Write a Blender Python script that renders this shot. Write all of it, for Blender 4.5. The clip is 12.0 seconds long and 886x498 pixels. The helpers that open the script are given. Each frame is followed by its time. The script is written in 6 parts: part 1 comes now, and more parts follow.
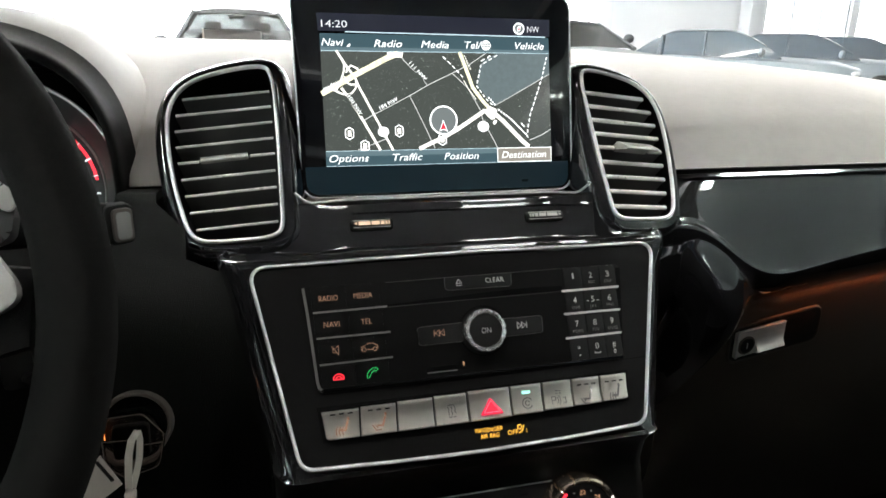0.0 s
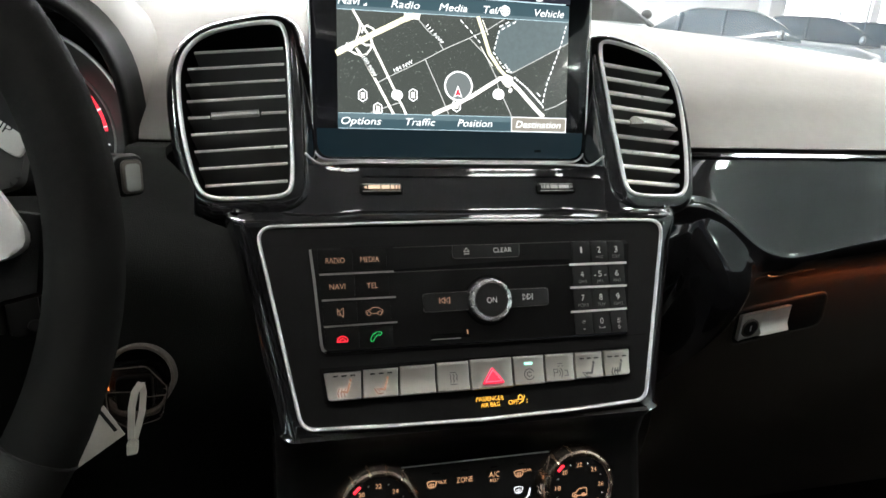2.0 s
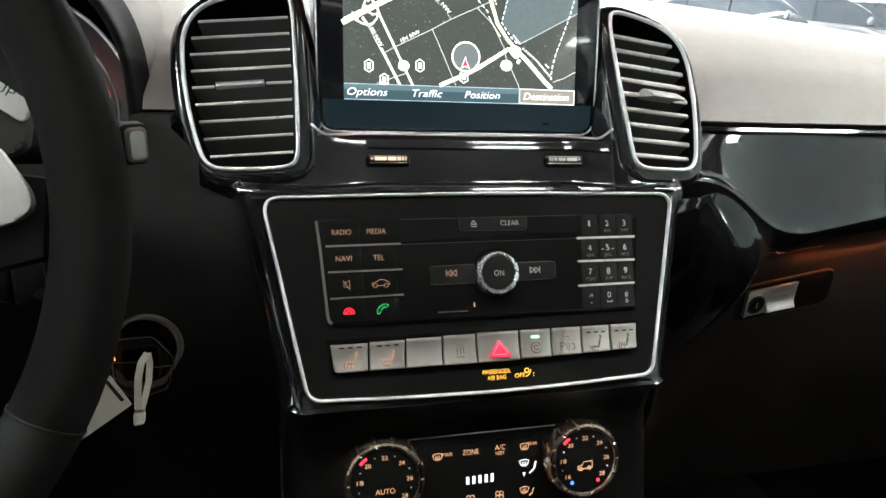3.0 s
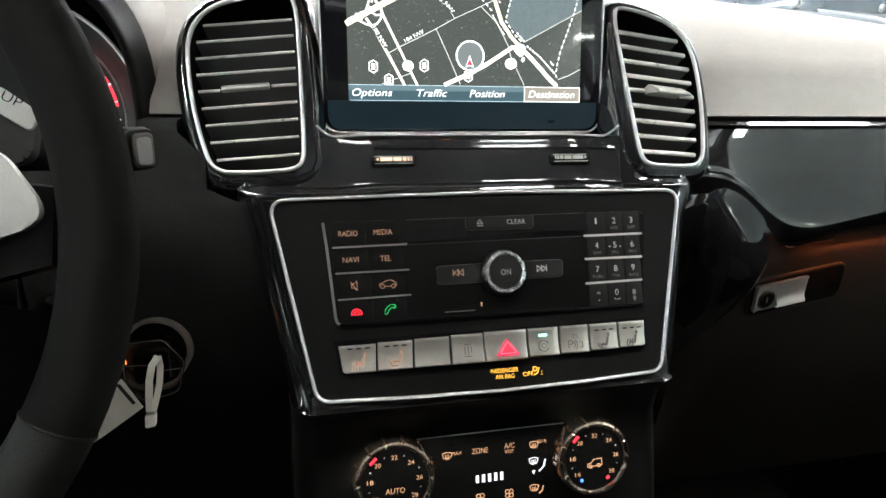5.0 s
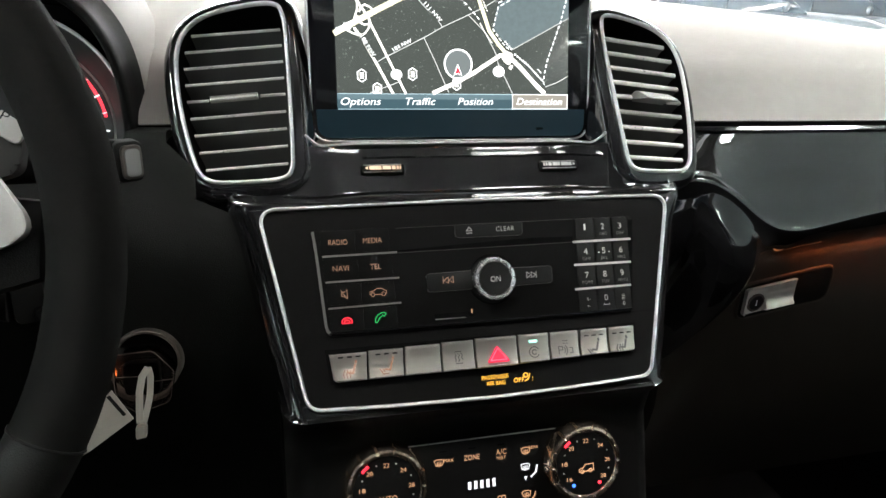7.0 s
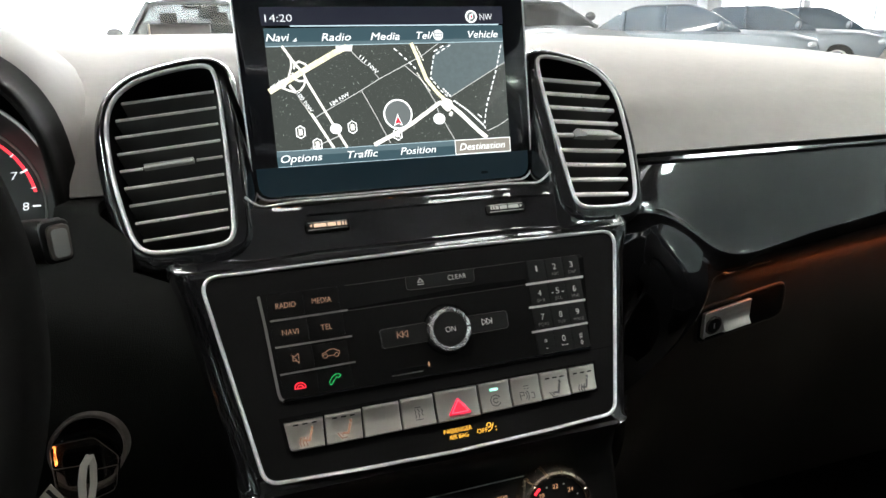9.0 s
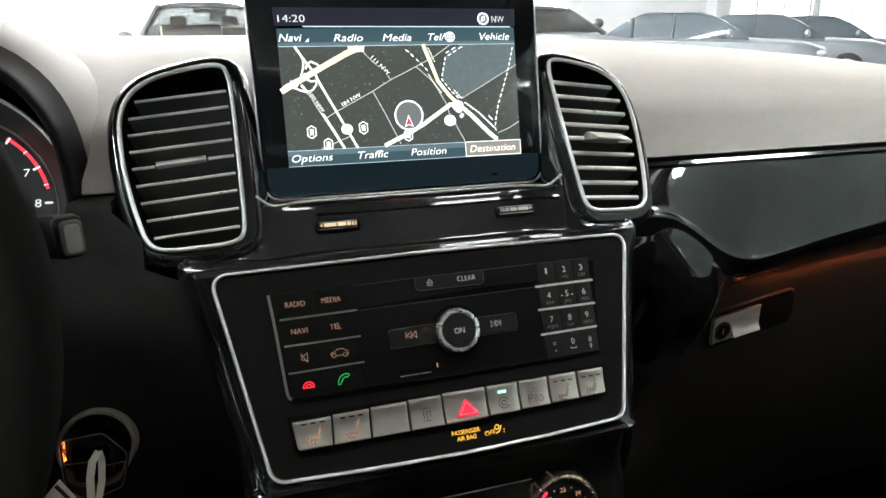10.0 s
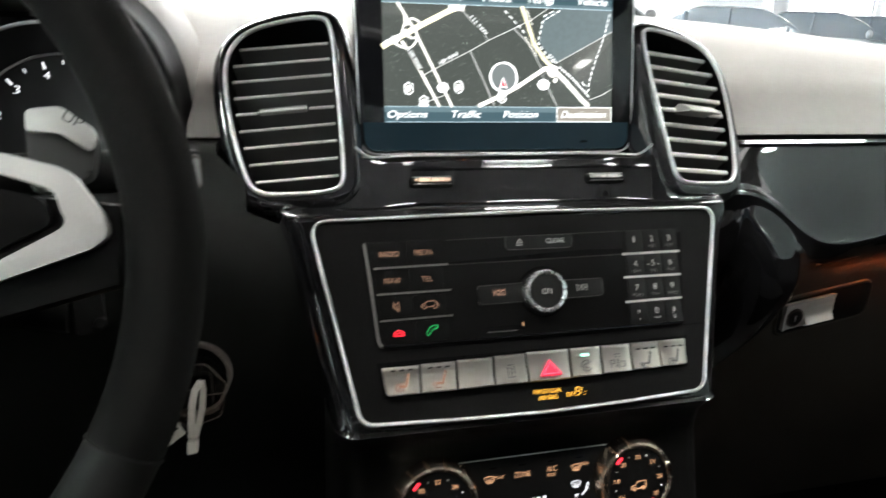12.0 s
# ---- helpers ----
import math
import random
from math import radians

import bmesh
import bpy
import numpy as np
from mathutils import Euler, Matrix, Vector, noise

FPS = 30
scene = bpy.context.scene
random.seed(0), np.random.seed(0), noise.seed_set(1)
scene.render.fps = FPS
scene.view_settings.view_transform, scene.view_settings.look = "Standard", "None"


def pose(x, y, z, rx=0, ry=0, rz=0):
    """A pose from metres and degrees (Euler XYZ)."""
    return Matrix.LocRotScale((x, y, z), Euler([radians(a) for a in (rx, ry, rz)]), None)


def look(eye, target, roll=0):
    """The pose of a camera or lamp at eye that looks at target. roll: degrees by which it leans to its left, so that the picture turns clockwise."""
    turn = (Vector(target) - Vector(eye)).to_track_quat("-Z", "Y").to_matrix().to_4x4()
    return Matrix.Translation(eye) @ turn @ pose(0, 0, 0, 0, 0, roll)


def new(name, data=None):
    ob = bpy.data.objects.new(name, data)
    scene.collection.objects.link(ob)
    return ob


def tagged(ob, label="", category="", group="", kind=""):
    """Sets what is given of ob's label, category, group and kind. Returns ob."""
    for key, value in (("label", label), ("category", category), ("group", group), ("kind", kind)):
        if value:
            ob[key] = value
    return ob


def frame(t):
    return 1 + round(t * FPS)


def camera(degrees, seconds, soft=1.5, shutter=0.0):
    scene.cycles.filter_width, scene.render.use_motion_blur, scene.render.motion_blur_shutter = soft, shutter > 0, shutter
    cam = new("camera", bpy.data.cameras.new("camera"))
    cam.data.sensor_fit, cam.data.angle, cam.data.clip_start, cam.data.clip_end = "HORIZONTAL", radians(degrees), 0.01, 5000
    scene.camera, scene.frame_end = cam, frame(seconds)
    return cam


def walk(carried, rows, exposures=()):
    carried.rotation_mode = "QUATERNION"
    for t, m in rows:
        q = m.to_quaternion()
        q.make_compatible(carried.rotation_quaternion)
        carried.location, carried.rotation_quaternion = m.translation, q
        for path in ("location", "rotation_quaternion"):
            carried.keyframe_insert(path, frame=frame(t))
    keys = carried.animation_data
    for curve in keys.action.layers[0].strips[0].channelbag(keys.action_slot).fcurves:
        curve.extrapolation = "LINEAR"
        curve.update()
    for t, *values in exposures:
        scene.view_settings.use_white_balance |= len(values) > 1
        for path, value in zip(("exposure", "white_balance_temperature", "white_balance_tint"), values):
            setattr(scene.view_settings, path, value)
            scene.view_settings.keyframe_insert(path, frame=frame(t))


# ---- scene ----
# ---- camera and walk ----
cam = camera(67.8, 12.0, soft=1.5, shutter=0.4)


def eye(x, y, z, yaw, pitch, roll):
    return pose(x, y, z, 90 + pitch, 0, yaw) @ pose(0, 0, 0, 0, 0, roll)


PATH = [
    (0.0, eye(-0.1326, -0.3877, 1.2317, -15.465, -16.811, 1.091)),
    (0.5, eye(-0.1288, -0.3767, 1.2330, -15.704, -15.766, 1.253)),
    (1.0, eye(-0.1293, -0.3796, 1.2306, -15.952, -16.643, 1.393)),
    (1.5, eye(-0.1316, -0.3793, 1.2290, -15.787, -17.400, 1.986)),
    (2.0, eye(-0.1348, -0.3850, 1.2285, -15.197, -19.358, 3.642)),
    (2.5, eye(-0.1362, -0.3819, 1.2233, -15.460, -20.378, 3.617)),
    (3.0, eye(-0.1374, -0.3832, 1.2213, -15.134, -20.961, 3.844)),
    (3.5, eye(-0.1360, -0.3836, 1.2216, -14.671, -20.537, 3.403)),
    (5.5, eye(-0.1354, -0.3834, 1.2252, -14.423, -21.526, 2.566)),
    (6.0, eye(-0.1351, -0.3844, 1.2261, -14.892, -20.946, 2.470)),
    (6.5, eye(-0.1337, -0.3852, 1.2266, -14.776, -20.975, 2.426)),
    (8.3, eye(-0.1274, -0.3785, 1.2342, -16.434, -19.972, 0.418)),
    (8.5, eye(-0.1209, -0.3755, 1.2379, -17.390, -18.758, -2.049)),
    (9.0, eye(-0.1205, -0.3770, 1.2370, -17.964, -18.146, -0.837)),
    (9.5, eye(-0.1203, -0.3768, 1.2368, -17.634, -17.604, -0.835)),
    (10.0, eye(-0.1233, -0.3766, 1.2344, -17.451, -17.711, -0.356)),
    (10.5, eye(-0.1253, -0.3775, 1.2333, -17.355, -17.874, -0.150)),
    (11.0, eye(-0.1304, -0.3785, 1.2302, -16.725, -18.137, 0.861)),
    (11.5, eye(-0.1327, -0.3790, 1.2304, -16.083, -18.518, 1.162)),
    (11.7, eye(-0.1377, -0.3795, 1.2304, -15.577, -18.845, 1.439)),
    (11.8, eye(-0.1439, -0.3789, 1.2249, -15.296, -18.657, 1.422)),
    (11.9, eye(-0.1533, -0.3779, 1.2215, -14.894, -18.803, 1.739)),
    (12.0, eye(-0.1636, -0.3760, 1.2172, -14.479, -18.944, 2.083)),
]
walk(cam, PATH, exposures=[(0.0, 1.2), (1.5, 1.2), (2.5, 1.55), (6.5, 1.6), (8.5, 1.15), (11.5, 1.2), (12.0, 1.5)])

# ---- world, sun and large lights ----
world = bpy.data.worlds.new("sky")
scene.world = world
world.use_nodes = True
wn = world.node_tree.nodes
sky = wn.new("ShaderNodeTexSky")
sky.sky_type, sky.sun_disc = "NISHITA", False
sky.sun_elevation, sky.sun_rotation = radians(40), radians(-30)
world.node_tree.links.new(sky.outputs[0], wn["Background"].inputs[0])
wn["Background"].inputs[1].default_value = 0.1

sun = new("sun", bpy.data.lights.new("sun", "SUN"))
sun.data.energy, sun.data.angle, sun.data.color = 1.0, radians(12), (1, 0.96, 0.9)
sun.matrix_world = look((-6, 12, 12), (0, 0, 0))


def area_lamp(name, eye_at, target, sx, sy, watts, color=(1, 1, 1)):
    lamp = new(name, bpy.data.lights.new(name, "AREA"))
    lamp.data.shape, lamp.data.size, lamp.data.size_y = "RECTANGLE", sx, sy
    lamp.data.energy, lamp.data.color = watts, color
    lamp.matrix_world = look(eye_at, target)
    return lamp


WINDOW_WATTS = 900
area_lamp("window_light_ahead", (-2, 17.6, 3.0), (-2, 0, 2.0), 22, 4.4, WINDOW_WATTS * 2.6, (0.95, 0.98, 1))

# unseen lamp at the left, added to brighten the pad and chrome rings
area_lamp("window_light_side", (-13.8, -6.0, 2.45), (0, -6.0, 2.2), 8.0, 4.2, WINDOW_WATTS * 0.2, (0.96, 0.98, 1))

# ---- materials ----


def mat(name, color, rough=0.5, metal=0.0, vary=0.0, vary_scale=30.0, bump=0.0, bump_scale=400.0,
        coat=0.0, glow=None, glow_power=0.0, rough_vary=0.0, sheen=0.0, spec=0.5, island=0.0):
    m = bpy.data.materials.new(name)
    m.use_nodes = True
    nt = m.node_tree
    b = nt.nodes["Principled BSDF"]
    b.inputs["Base Color"].default_value = (*color, 1)
    b.inputs["Roughness"].default_value = rough
    b.inputs["Metallic"].default_value = metal
    b.inputs["Coat Weight"].default_value = coat
    b.inputs["Coat Roughness"].default_value = 0.03
    b.inputs["Sheen Weight"].default_value = sheen
    b.inputs["Specular IOR Level"].default_value = spec
    if glow:
        b.inputs["Emission Color"].default_value = (*glow, 1)
        b.inputs["Emission Strength"].default_value = glow_power
    co = nt.nodes.new("ShaderNodeTexCoord")
    if vary or rough_vary:
        big = nt.nodes.new("ShaderNodeTexNoise")
        big.inputs["Scale"].default_value, big.inputs["Detail"].default_value = vary_scale, 6
        fine = nt.nodes.new("ShaderNodeTexNoise")
        fine.inputs["Scale"].default_value, fine.inputs["Detail"].default_value = vary_scale * 14, 3
        both = nt.nodes.new("ShaderNodeMath")
        both.operation = "ADD"
        for n in (big, fine):
            nt.links.new(co.outputs["Object"], n.inputs["Vector"])
        nt.links.new(big.outputs["Fac"], both.inputs[0])
        nt.links.new(fine.outputs["Fac"], both.inputs[1])
        if vary:
            ramp = nt.nodes.new("ShaderNodeMapRange")
            ramp.inputs["From Min"].default_value, ramp.inputs["From Max"].default_value = 0.6, 1.4
            ramp.inputs["To Min"].default_value, ramp.inputs["To Max"].default_value = 1 - vary, 1 + vary
            mul = nt.nodes.new("ShaderNodeVectorMath")
            mul.operation = "SCALE"
            mul.inputs[0].default_value = color
            nt.links.new(both.outputs[0], ramp.inputs["Value"])
            nt.links.new(ramp.outputs[0], mul.inputs["Scale"])
            nt.links.new(mul.outputs[0], b.inputs["Base Color"])
        if rough_vary:
            rr = nt.nodes.new("ShaderNodeMapRange")
            rr.inputs["From Min"].default_value, rr.inputs["From Max"].default_value = 0.6, 1.4
            rr.inputs["To Min"].default_value, rr.inputs["To Max"].default_value = max(0, rough - rough_vary), rough + rough_vary
            nt.links.new(both.outputs[0], rr.inputs["Value"])
            nt.links.new(rr.outputs[0], b.inputs["Roughness"])
    if bump:
        grain = nt.nodes.new("ShaderNodeTexNoise")
        grain.inputs["Scale"].default_value, grain.inputs["Detail"].default_value = bump_scale, 2
        bn = nt.nodes.new("ShaderNodeBump")
        bn.inputs["Strength"].default_value, bn.inputs["Distance"].default_value = bump, 0.001
        nt.links.new(co.outputs["Object"], grain.inputs["Vector"])
        nt.links.new(grain.outputs["Fac"], bn.inputs["Height"])
        nt.links.new(bn.outputs[0], b.inputs["Normal"])
    return m


def glass_mat(name, color, rough=0.0, ior=1.45):
    m = mat(name, color, rough)
    b = m.node_tree.nodes["Principled BSDF"]
    b.inputs["Transmission Weight"].default_value, b.inputs["IOR"].default_value = 1.0, ior
    return m


def lamp_mat(name, color, power):
    """Lit markings and display pixels."""
    return mat(name, tuple(c * 0.2 for c in color), 0.3, glow=color, glow_power=power)


BEIGE = mat("beige_grained_vinyl", (0.39, 0.372, 0.34), 0.62, vary=0.06, vary_scale=6, bump=0.25, bump_scale=1400)
TAUPE = mat("taupe_grained_vinyl", (0.026, 0.021, 0.016), 0.65, vary=0.08, vary_scale=9, bump=0.25, bump_scale=1400, spec=0.3)
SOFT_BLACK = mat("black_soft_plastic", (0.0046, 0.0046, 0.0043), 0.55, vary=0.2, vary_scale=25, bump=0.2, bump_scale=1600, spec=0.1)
PIANO = mat("piano_black_lacquer", (0.006, 0.006, 0.0065), 0.06, coat=1.0, rough_vary=0.03, vary_scale=18, spec=0.5)
SATIN_BLACK = mat("satin_black_plastic", (0.0045, 0.0045, 0.0043), 0.4, vary=0.12, vary_scale=40, bump=0.08, bump_scale=1500, rough_vary=0.04, spec=0.12)
KEY_BLACK = mat("matte_black_key_plastic", (0.008, 0.008, 0.0077), 0.45, vary=0.12, vary_scale=50, bump=0.06, bump_scale=2000, spec=0.2)
# near-black that also puts recess shade into slots and wells left uncut
PIT = mat("deep_black_recess", (0.003, 0.003, 0.003), 0.8, spec=0.05)
CHROME = mat("satin_chrome", (0.95, 0.95, 0.94), 0.24, 0.4)
BRIGHT_CHROME = mat("polished_chrome", (0.95, 0.95, 0.94), 0.17, 0.85)
SILVER = mat("brushed_silver_paint", (0.62, 0.61, 0.58), 0.36, 0.6, vary=0.06, vary_scale=80, rough_vary=0.06)
SLAT = mat("dark_vent_plastic", (0.085, 0.085, 0.082), 0.4, vary=0.1, vary_scale=60)
SLAT_EDGE = mat("silvered_slat_edge", (0.80, 0.78, 0.74), 0.3, 0.5, rough_vary=0.05)
SUEDE = mat("black_suede", (0.0055, 0.0055, 0.005), 0.9, vary=0.25, vary_scale=24, bump=0.3, bump_scale=5000, sheen=0.004, spec=0.08)
def speckled(m, scale, amount):
    """Fine light and dark picture grain in a glowing material."""
    nt = m.node_tree
    b = nt.nodes["Principled BSDF"]
    co, no, mr = nt.nodes.new("ShaderNodeTexCoord"), nt.nodes.new("ShaderNodeTexNoise"), nt.nodes.new("ShaderNodeMapRange")
    no.inputs["Scale"].default_value, no.inputs["Detail"].default_value = scale, 4
    base = b.inputs["Emission Strength"].default_value
    mr.inputs["From Min"].default_value, mr.inputs["From Max"].default_value = 0.35, 0.7
    mr.inputs["To Min"].default_value, mr.inputs["To Max"].default_value = base * (1 - amount), base * (1 + amount)
    nt.links.new(co.outputs["Object"], no.inputs["Vector"])
    nt.links.new(no.outputs["Fac"], mr.inputs["Value"])
    nt.links.new(mr.outputs[0], b.inputs["Emission Strength"])


DISPLAY = mat("display_black_glass", (0.008, 0.0085, 0.01), 0.09, coat=0.6)
PRINT = mat("grey_printed_legend", (0.62, 0.61, 0.58), 0.6)
DARK_PRINT = mat("dark_printed_legend", (0.16, 0.155, 0.145), 0.6)
AMBER_LEGEND = lamp_mat("amber_backlit_legend", (0.70, 0.39, 0.25), 0.2)
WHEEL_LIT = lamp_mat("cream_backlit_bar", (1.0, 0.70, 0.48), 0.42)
CLIMATE_LEGEND = lamp_mat("orange_backlit_legend", (0.85, 0.45, 0.24), 0.40)
SWITCH = mat("brushed_warm_metal", (0.62, 0.585, 0.525), 0.3, 1.0)
LEATHER = mat("black_smooth_leather", (0.007, 0.007, 0.0062), 0.55, vary=0.1, vary_scale=30, bump=0.2, bump_scale=1500, spec=0.22)
PANEL_GRAIN = mat("dark_grained_plastic", (0.0046, 0.0050, 0.0043), 0.6, vary=0.2, vary_scale=14, bump=0.35, bump_scale=1500, spec=0.12)
# warm tint puts the amber glow on the chrome dials into their colour
DIAL_METAL = mat("amber_tinted_dial_metal", (0.85, 0.68, 0.54), 0.22, 1.0, rough_vary=0.06, vary_scale=60)
CONE_GREY = mat("dark_metallic_funnel", (0.035, 0.035, 0.034), 0.45, 0.1, spec=0.2)
PADDLE_GREY = mat("dark_grey_paddle_paint", (0.06, 0.06, 0.058), 0.35, 0.5, rough_vary=0.05)
KEY_SEAM = mat("dark_key_seam", (0.035, 0.034, 0.032), 0.5)
HAZARD_EDGE = mat("pale_red_hazard_line", (0.8, 0.16, 0.22), 0.35, glow=(0.95, 0.16, 0.22), glow_power=0.36)
GREY_GLOSS = mat("grey_gloss_plastic", (0.26, 0.26, 0.25), 0.15, coat=1.0)
AIRBAG_LEGEND = lamp_mat("yellow_warning_legend", (1.0, 0.5, 0.06), 0.95)
RED_LIT = lamp_mat("red_lit_legend", (0.95, 0.03, 0.05), 0.9)
GREEN_LIT = lamp_mat("green_lit_legend", (0.03, 0.5, 0.12), 0.6)
BLUE_LIT = lamp_mat("blue_lit_dot", (0.05, 0.18, 0.95), 1.0)
WHITE_LIT = lamp_mat("white_lit_legend", (0.9, 0.92, 0.95), 0.6)
LED_GREEN = lamp_mat("green_indicator_led", (0.35, 1.0, 0.75), 1.0)
GLOW_AMBER = lamp_mat("amber_ambient_strip", (1.0, 0.22, 0.05), 30.0)
IGNITION_GLOW = lamp_mat("dim_amber_ignition_ring", (1.0, 0.26, 0.06), 2.5)
MAP_DARK = mat("map_background_pixels", (0.01, 0.011, 0.01), 0.15, glow=(0.035, 0.04, 0.036), glow_power=1.1, coat=0.5)
MAP_GREY = lamp_mat("map_area_pixels", (0.085, 0.11, 0.115), 0.86)
MAP_WHITE = lamp_mat("map_road_pixels", (0.85, 0.84, 0.76), 0.86)
MAP_THIN = lamp_mat("map_street_pixels", (0.42, 0.43, 0.42), 0.86)
MAP_YELLOW = lamp_mat("map_highway_pixels", (0.80, 0.76, 0.50), 0.86)


def starred(m, scale, threshold, power):
    """Small bright picture dots over a dim glowing ground."""
    nt = m.node_tree
    b = nt.nodes["Principled BSDF"]
    co, no, mr = nt.nodes.new("ShaderNodeTexCoord"), nt.nodes.new("ShaderNodeTexNoise"), nt.nodes.new("ShaderNodeMapRange")
    no.inputs["Scale"].default_value, no.inputs["Detail"].default_value = scale, 1
    mr.inputs["From Min"].default_value, mr.inputs["From Max"].default_value = threshold, threshold + 0.06
    base = b.inputs["Emission Strength"].default_value
    mr.inputs["To Min"].default_value, mr.inputs["To Max"].default_value = base, power
    nt.links.new(co.outputs["Object"], no.inputs["Vector"])
    nt.links.new(no.outputs["Fac"], mr.inputs["Value"])
    nt.links.new(mr.outputs[0], b.inputs["Emission Strength"])


starred(MAP_DARK, 900, 0.70, 7.0)
speckled(MAP_GREY, 300, 0.1)
speckled(MAP_WHITE, 700, 0.2)
speckled(MAP_YELLOW, 500, 0.25)
MENU_BAR = lamp_mat("menu_bar_pixels", (0.030, 0.058, 0.070), 0.86)
MENU_SHINE = lamp_mat("menu_bar_sheen_pixels", (0.075, 0.115, 0.13), 0.86)
MENU_LINE = lamp_mat("menu_line_pixels", (0.42, 0.55, 0.6), 0.86)
MENU_TEXT = lamp_mat("menu_text_pixels", (0.9, 0.93, 0.93), 0.946)
MENU_LIT = lamp_mat("menu_highlight_pixels", (0.21, 0.195, 0.165), 0.75)
MARKER_GREY = lamp_mat("map_marker_pixels", (0.11, 0.125, 0.125), 0.86)
HAZARD_RED = mat("red_hazard_plastic", (0.75, 0.02, 0.05), 0.3, glow=(0.7, 0.02, 0.06), glow_power=0.28)
CLEAR_PLASTIC = glass_mat("clear_key_plastic", (0.8, 0.72, 0.66), 0.08)
CLEAR_EDGE = mat("key_seam_edge_gleam", (0.09, 0.07, 0.055), 0.3)
CARD_GREY = mat("grey_card_sleeve", (0.14, 0.135, 0.13), 0.4, vary=0.05)
NYLON = mat("white_nylon", (0.55, 0.52, 0.46), 0.45, vary=0.05)
PAPER = mat("white_paper_tag", (0.48, 0.44, 0.38), 0.8, vary=0.05)
GAUGE_BLACK = mat("gauge_black_face", (0.008, 0.008, 0.008), 0.4)
SUNROOF_PANE = glass_mat("dark_tinted_roof_glass", (0.10, 0.105, 0.105))
WINDSCREEN = glass_mat("windscreen_glass", (0.97, 0.99, 0.985))
HEADLINER = mat("black_headliner_cloth", (0.05, 0.048, 0.045), 0.9, vary=0.05, bump=0.3, bump_scale=900)
CARPET = mat("black_carpet", (0.012, 0.012, 0.012), 0.95, vary=0.2, bump=0.5, bump_scale=700)
WALL_WHITE = mat("white_wall_paint", (0.78, 0.79, 0.8), 0.7, vary=0.03, vary_scale=0.8, bump=0.05, bump_scale=60)
STEEL_GREY = mat("grey_painted_steel", (0.6, 0.61, 0.63), 0.5, vary=0.05, vary_scale=2)
TILE_FLOOR = mat("pale_floor_tile", (0.55, 0.54, 0.52), 0.25, vary=0.06, vary_scale=1.2, rough_vary=0.08)
DAYLIGHT = mat("bright_daylight_backdrop", (0.8, 0.8, 0.8), 0.9, glow=(0.96, 0.98, 1.0), glow_power=2.2)
TUBE = mat("lit_ceiling_tube", (0.8, 0.8, 0.8), 0.4, glow=(1.0, 0.97, 0.92), glow_power=24.0)
PANEL_LIT = mat("lit_diffuser_panel", (0.8, 0.8, 0.8), 0.5, glow=(1.0, 0.98, 0.95), glow_power=45.0)
CAR_DARK = mat("dark_grey_car_paint", (0.06, 0.064, 0.068), 0.4, 0.2, coat=0.3, vary=0.05, vary_scale=3)
CAR_BLUE = mat("blue_grey_car_paint", (0.20, 0.23, 0.26), 0.35, 0.3, coat=0.5, vary=0.05, vary_scale=3)
DIM_STRIP = mat("dim_grey_metal_strip", (0.25, 0.24, 0.23), 0.4, 0.8)
DARK_METAL = mat("dull_dark_metal", (0.10, 0.088, 0.078), 0.45, 0.6, vary=0.1)
GLARE_TEAL = lamp_mat("teal_glass_glow", (0.012, 0.03, 0.040), 0.18)
STATUS_GLOW = lamp_mat("status_bar_pixels", (0.016, 0.018, 0.028), 0.6)
CAR_GLASS = mat("dark_car_glass", (0.06, 0.085, 0.11), 0.05, coat=0.5)
SUV_PANE = glass_mat("heavily_tinted_car_pane", (0.11, 0.12, 0.12), 0.0, 1.15)
DOOR_PANE = glass_mat("green_tinted_door_glass", (0.42, 0.50, 0.48), 0.0, 1.2)
RUBBER = mat("black_tyre_rubber", (0.02, 0.02, 0.02), 0.8, vary=0.1)
LAMP_GLASS = mat("clear_headlamp_cover", (0.8, 0.82, 0.85), 0.08, 0.3, coat=1.0)

# ---- building helpers ----


def thing(name, at, label, category, group="", kind=""):
    ob = new(name)
    ob.location = at
    ob.empty_display_size = 0.02
    return tagged(ob, label, category, group, kind)


def finish(bm, sharp=35.0):
    me = bpy.data.meshes.new("mesh")
    bmesh.ops.recalc_face_normals(bm, faces=bm.faces)
    bm.to_mesh(me)
    bm.free()
    me.shade_smooth()
    me.set_sharp_from_angle(angle=radians(sharp))
    return me


def part(name, bm, material, parent=None, label="", sharp=35.0):
    me = bm if isinstance(bm, bpy.types.Mesh) else finish(bm, sharp)
    me.name = name
    me.materials.clear()
    me.materials.append(material)
    ob = new(name, me)
    if parent is not None:
        ob.parent = parent
        if parent.type == "EMPTY":
            ob.matrix_parent_inverse = parent.matrix_basis.inverted()
    return tagged(ob, label)


def plane(o, tilt):
    """Local u right, v up the tilted face, w out of it towards the cabin."""
    s, c = math.sin(radians(tilt)), math.cos(radians(tilt))
    return Matrix(((1, 0, 0, o[0]), (0, s, -c, o[1]), (0, c, s, o[2]), (0, 0, 0, 1)))


def mm(M, u, v, w=0.0):
    return M @ Vector((u / 1000, v / 1000, w / 1000))


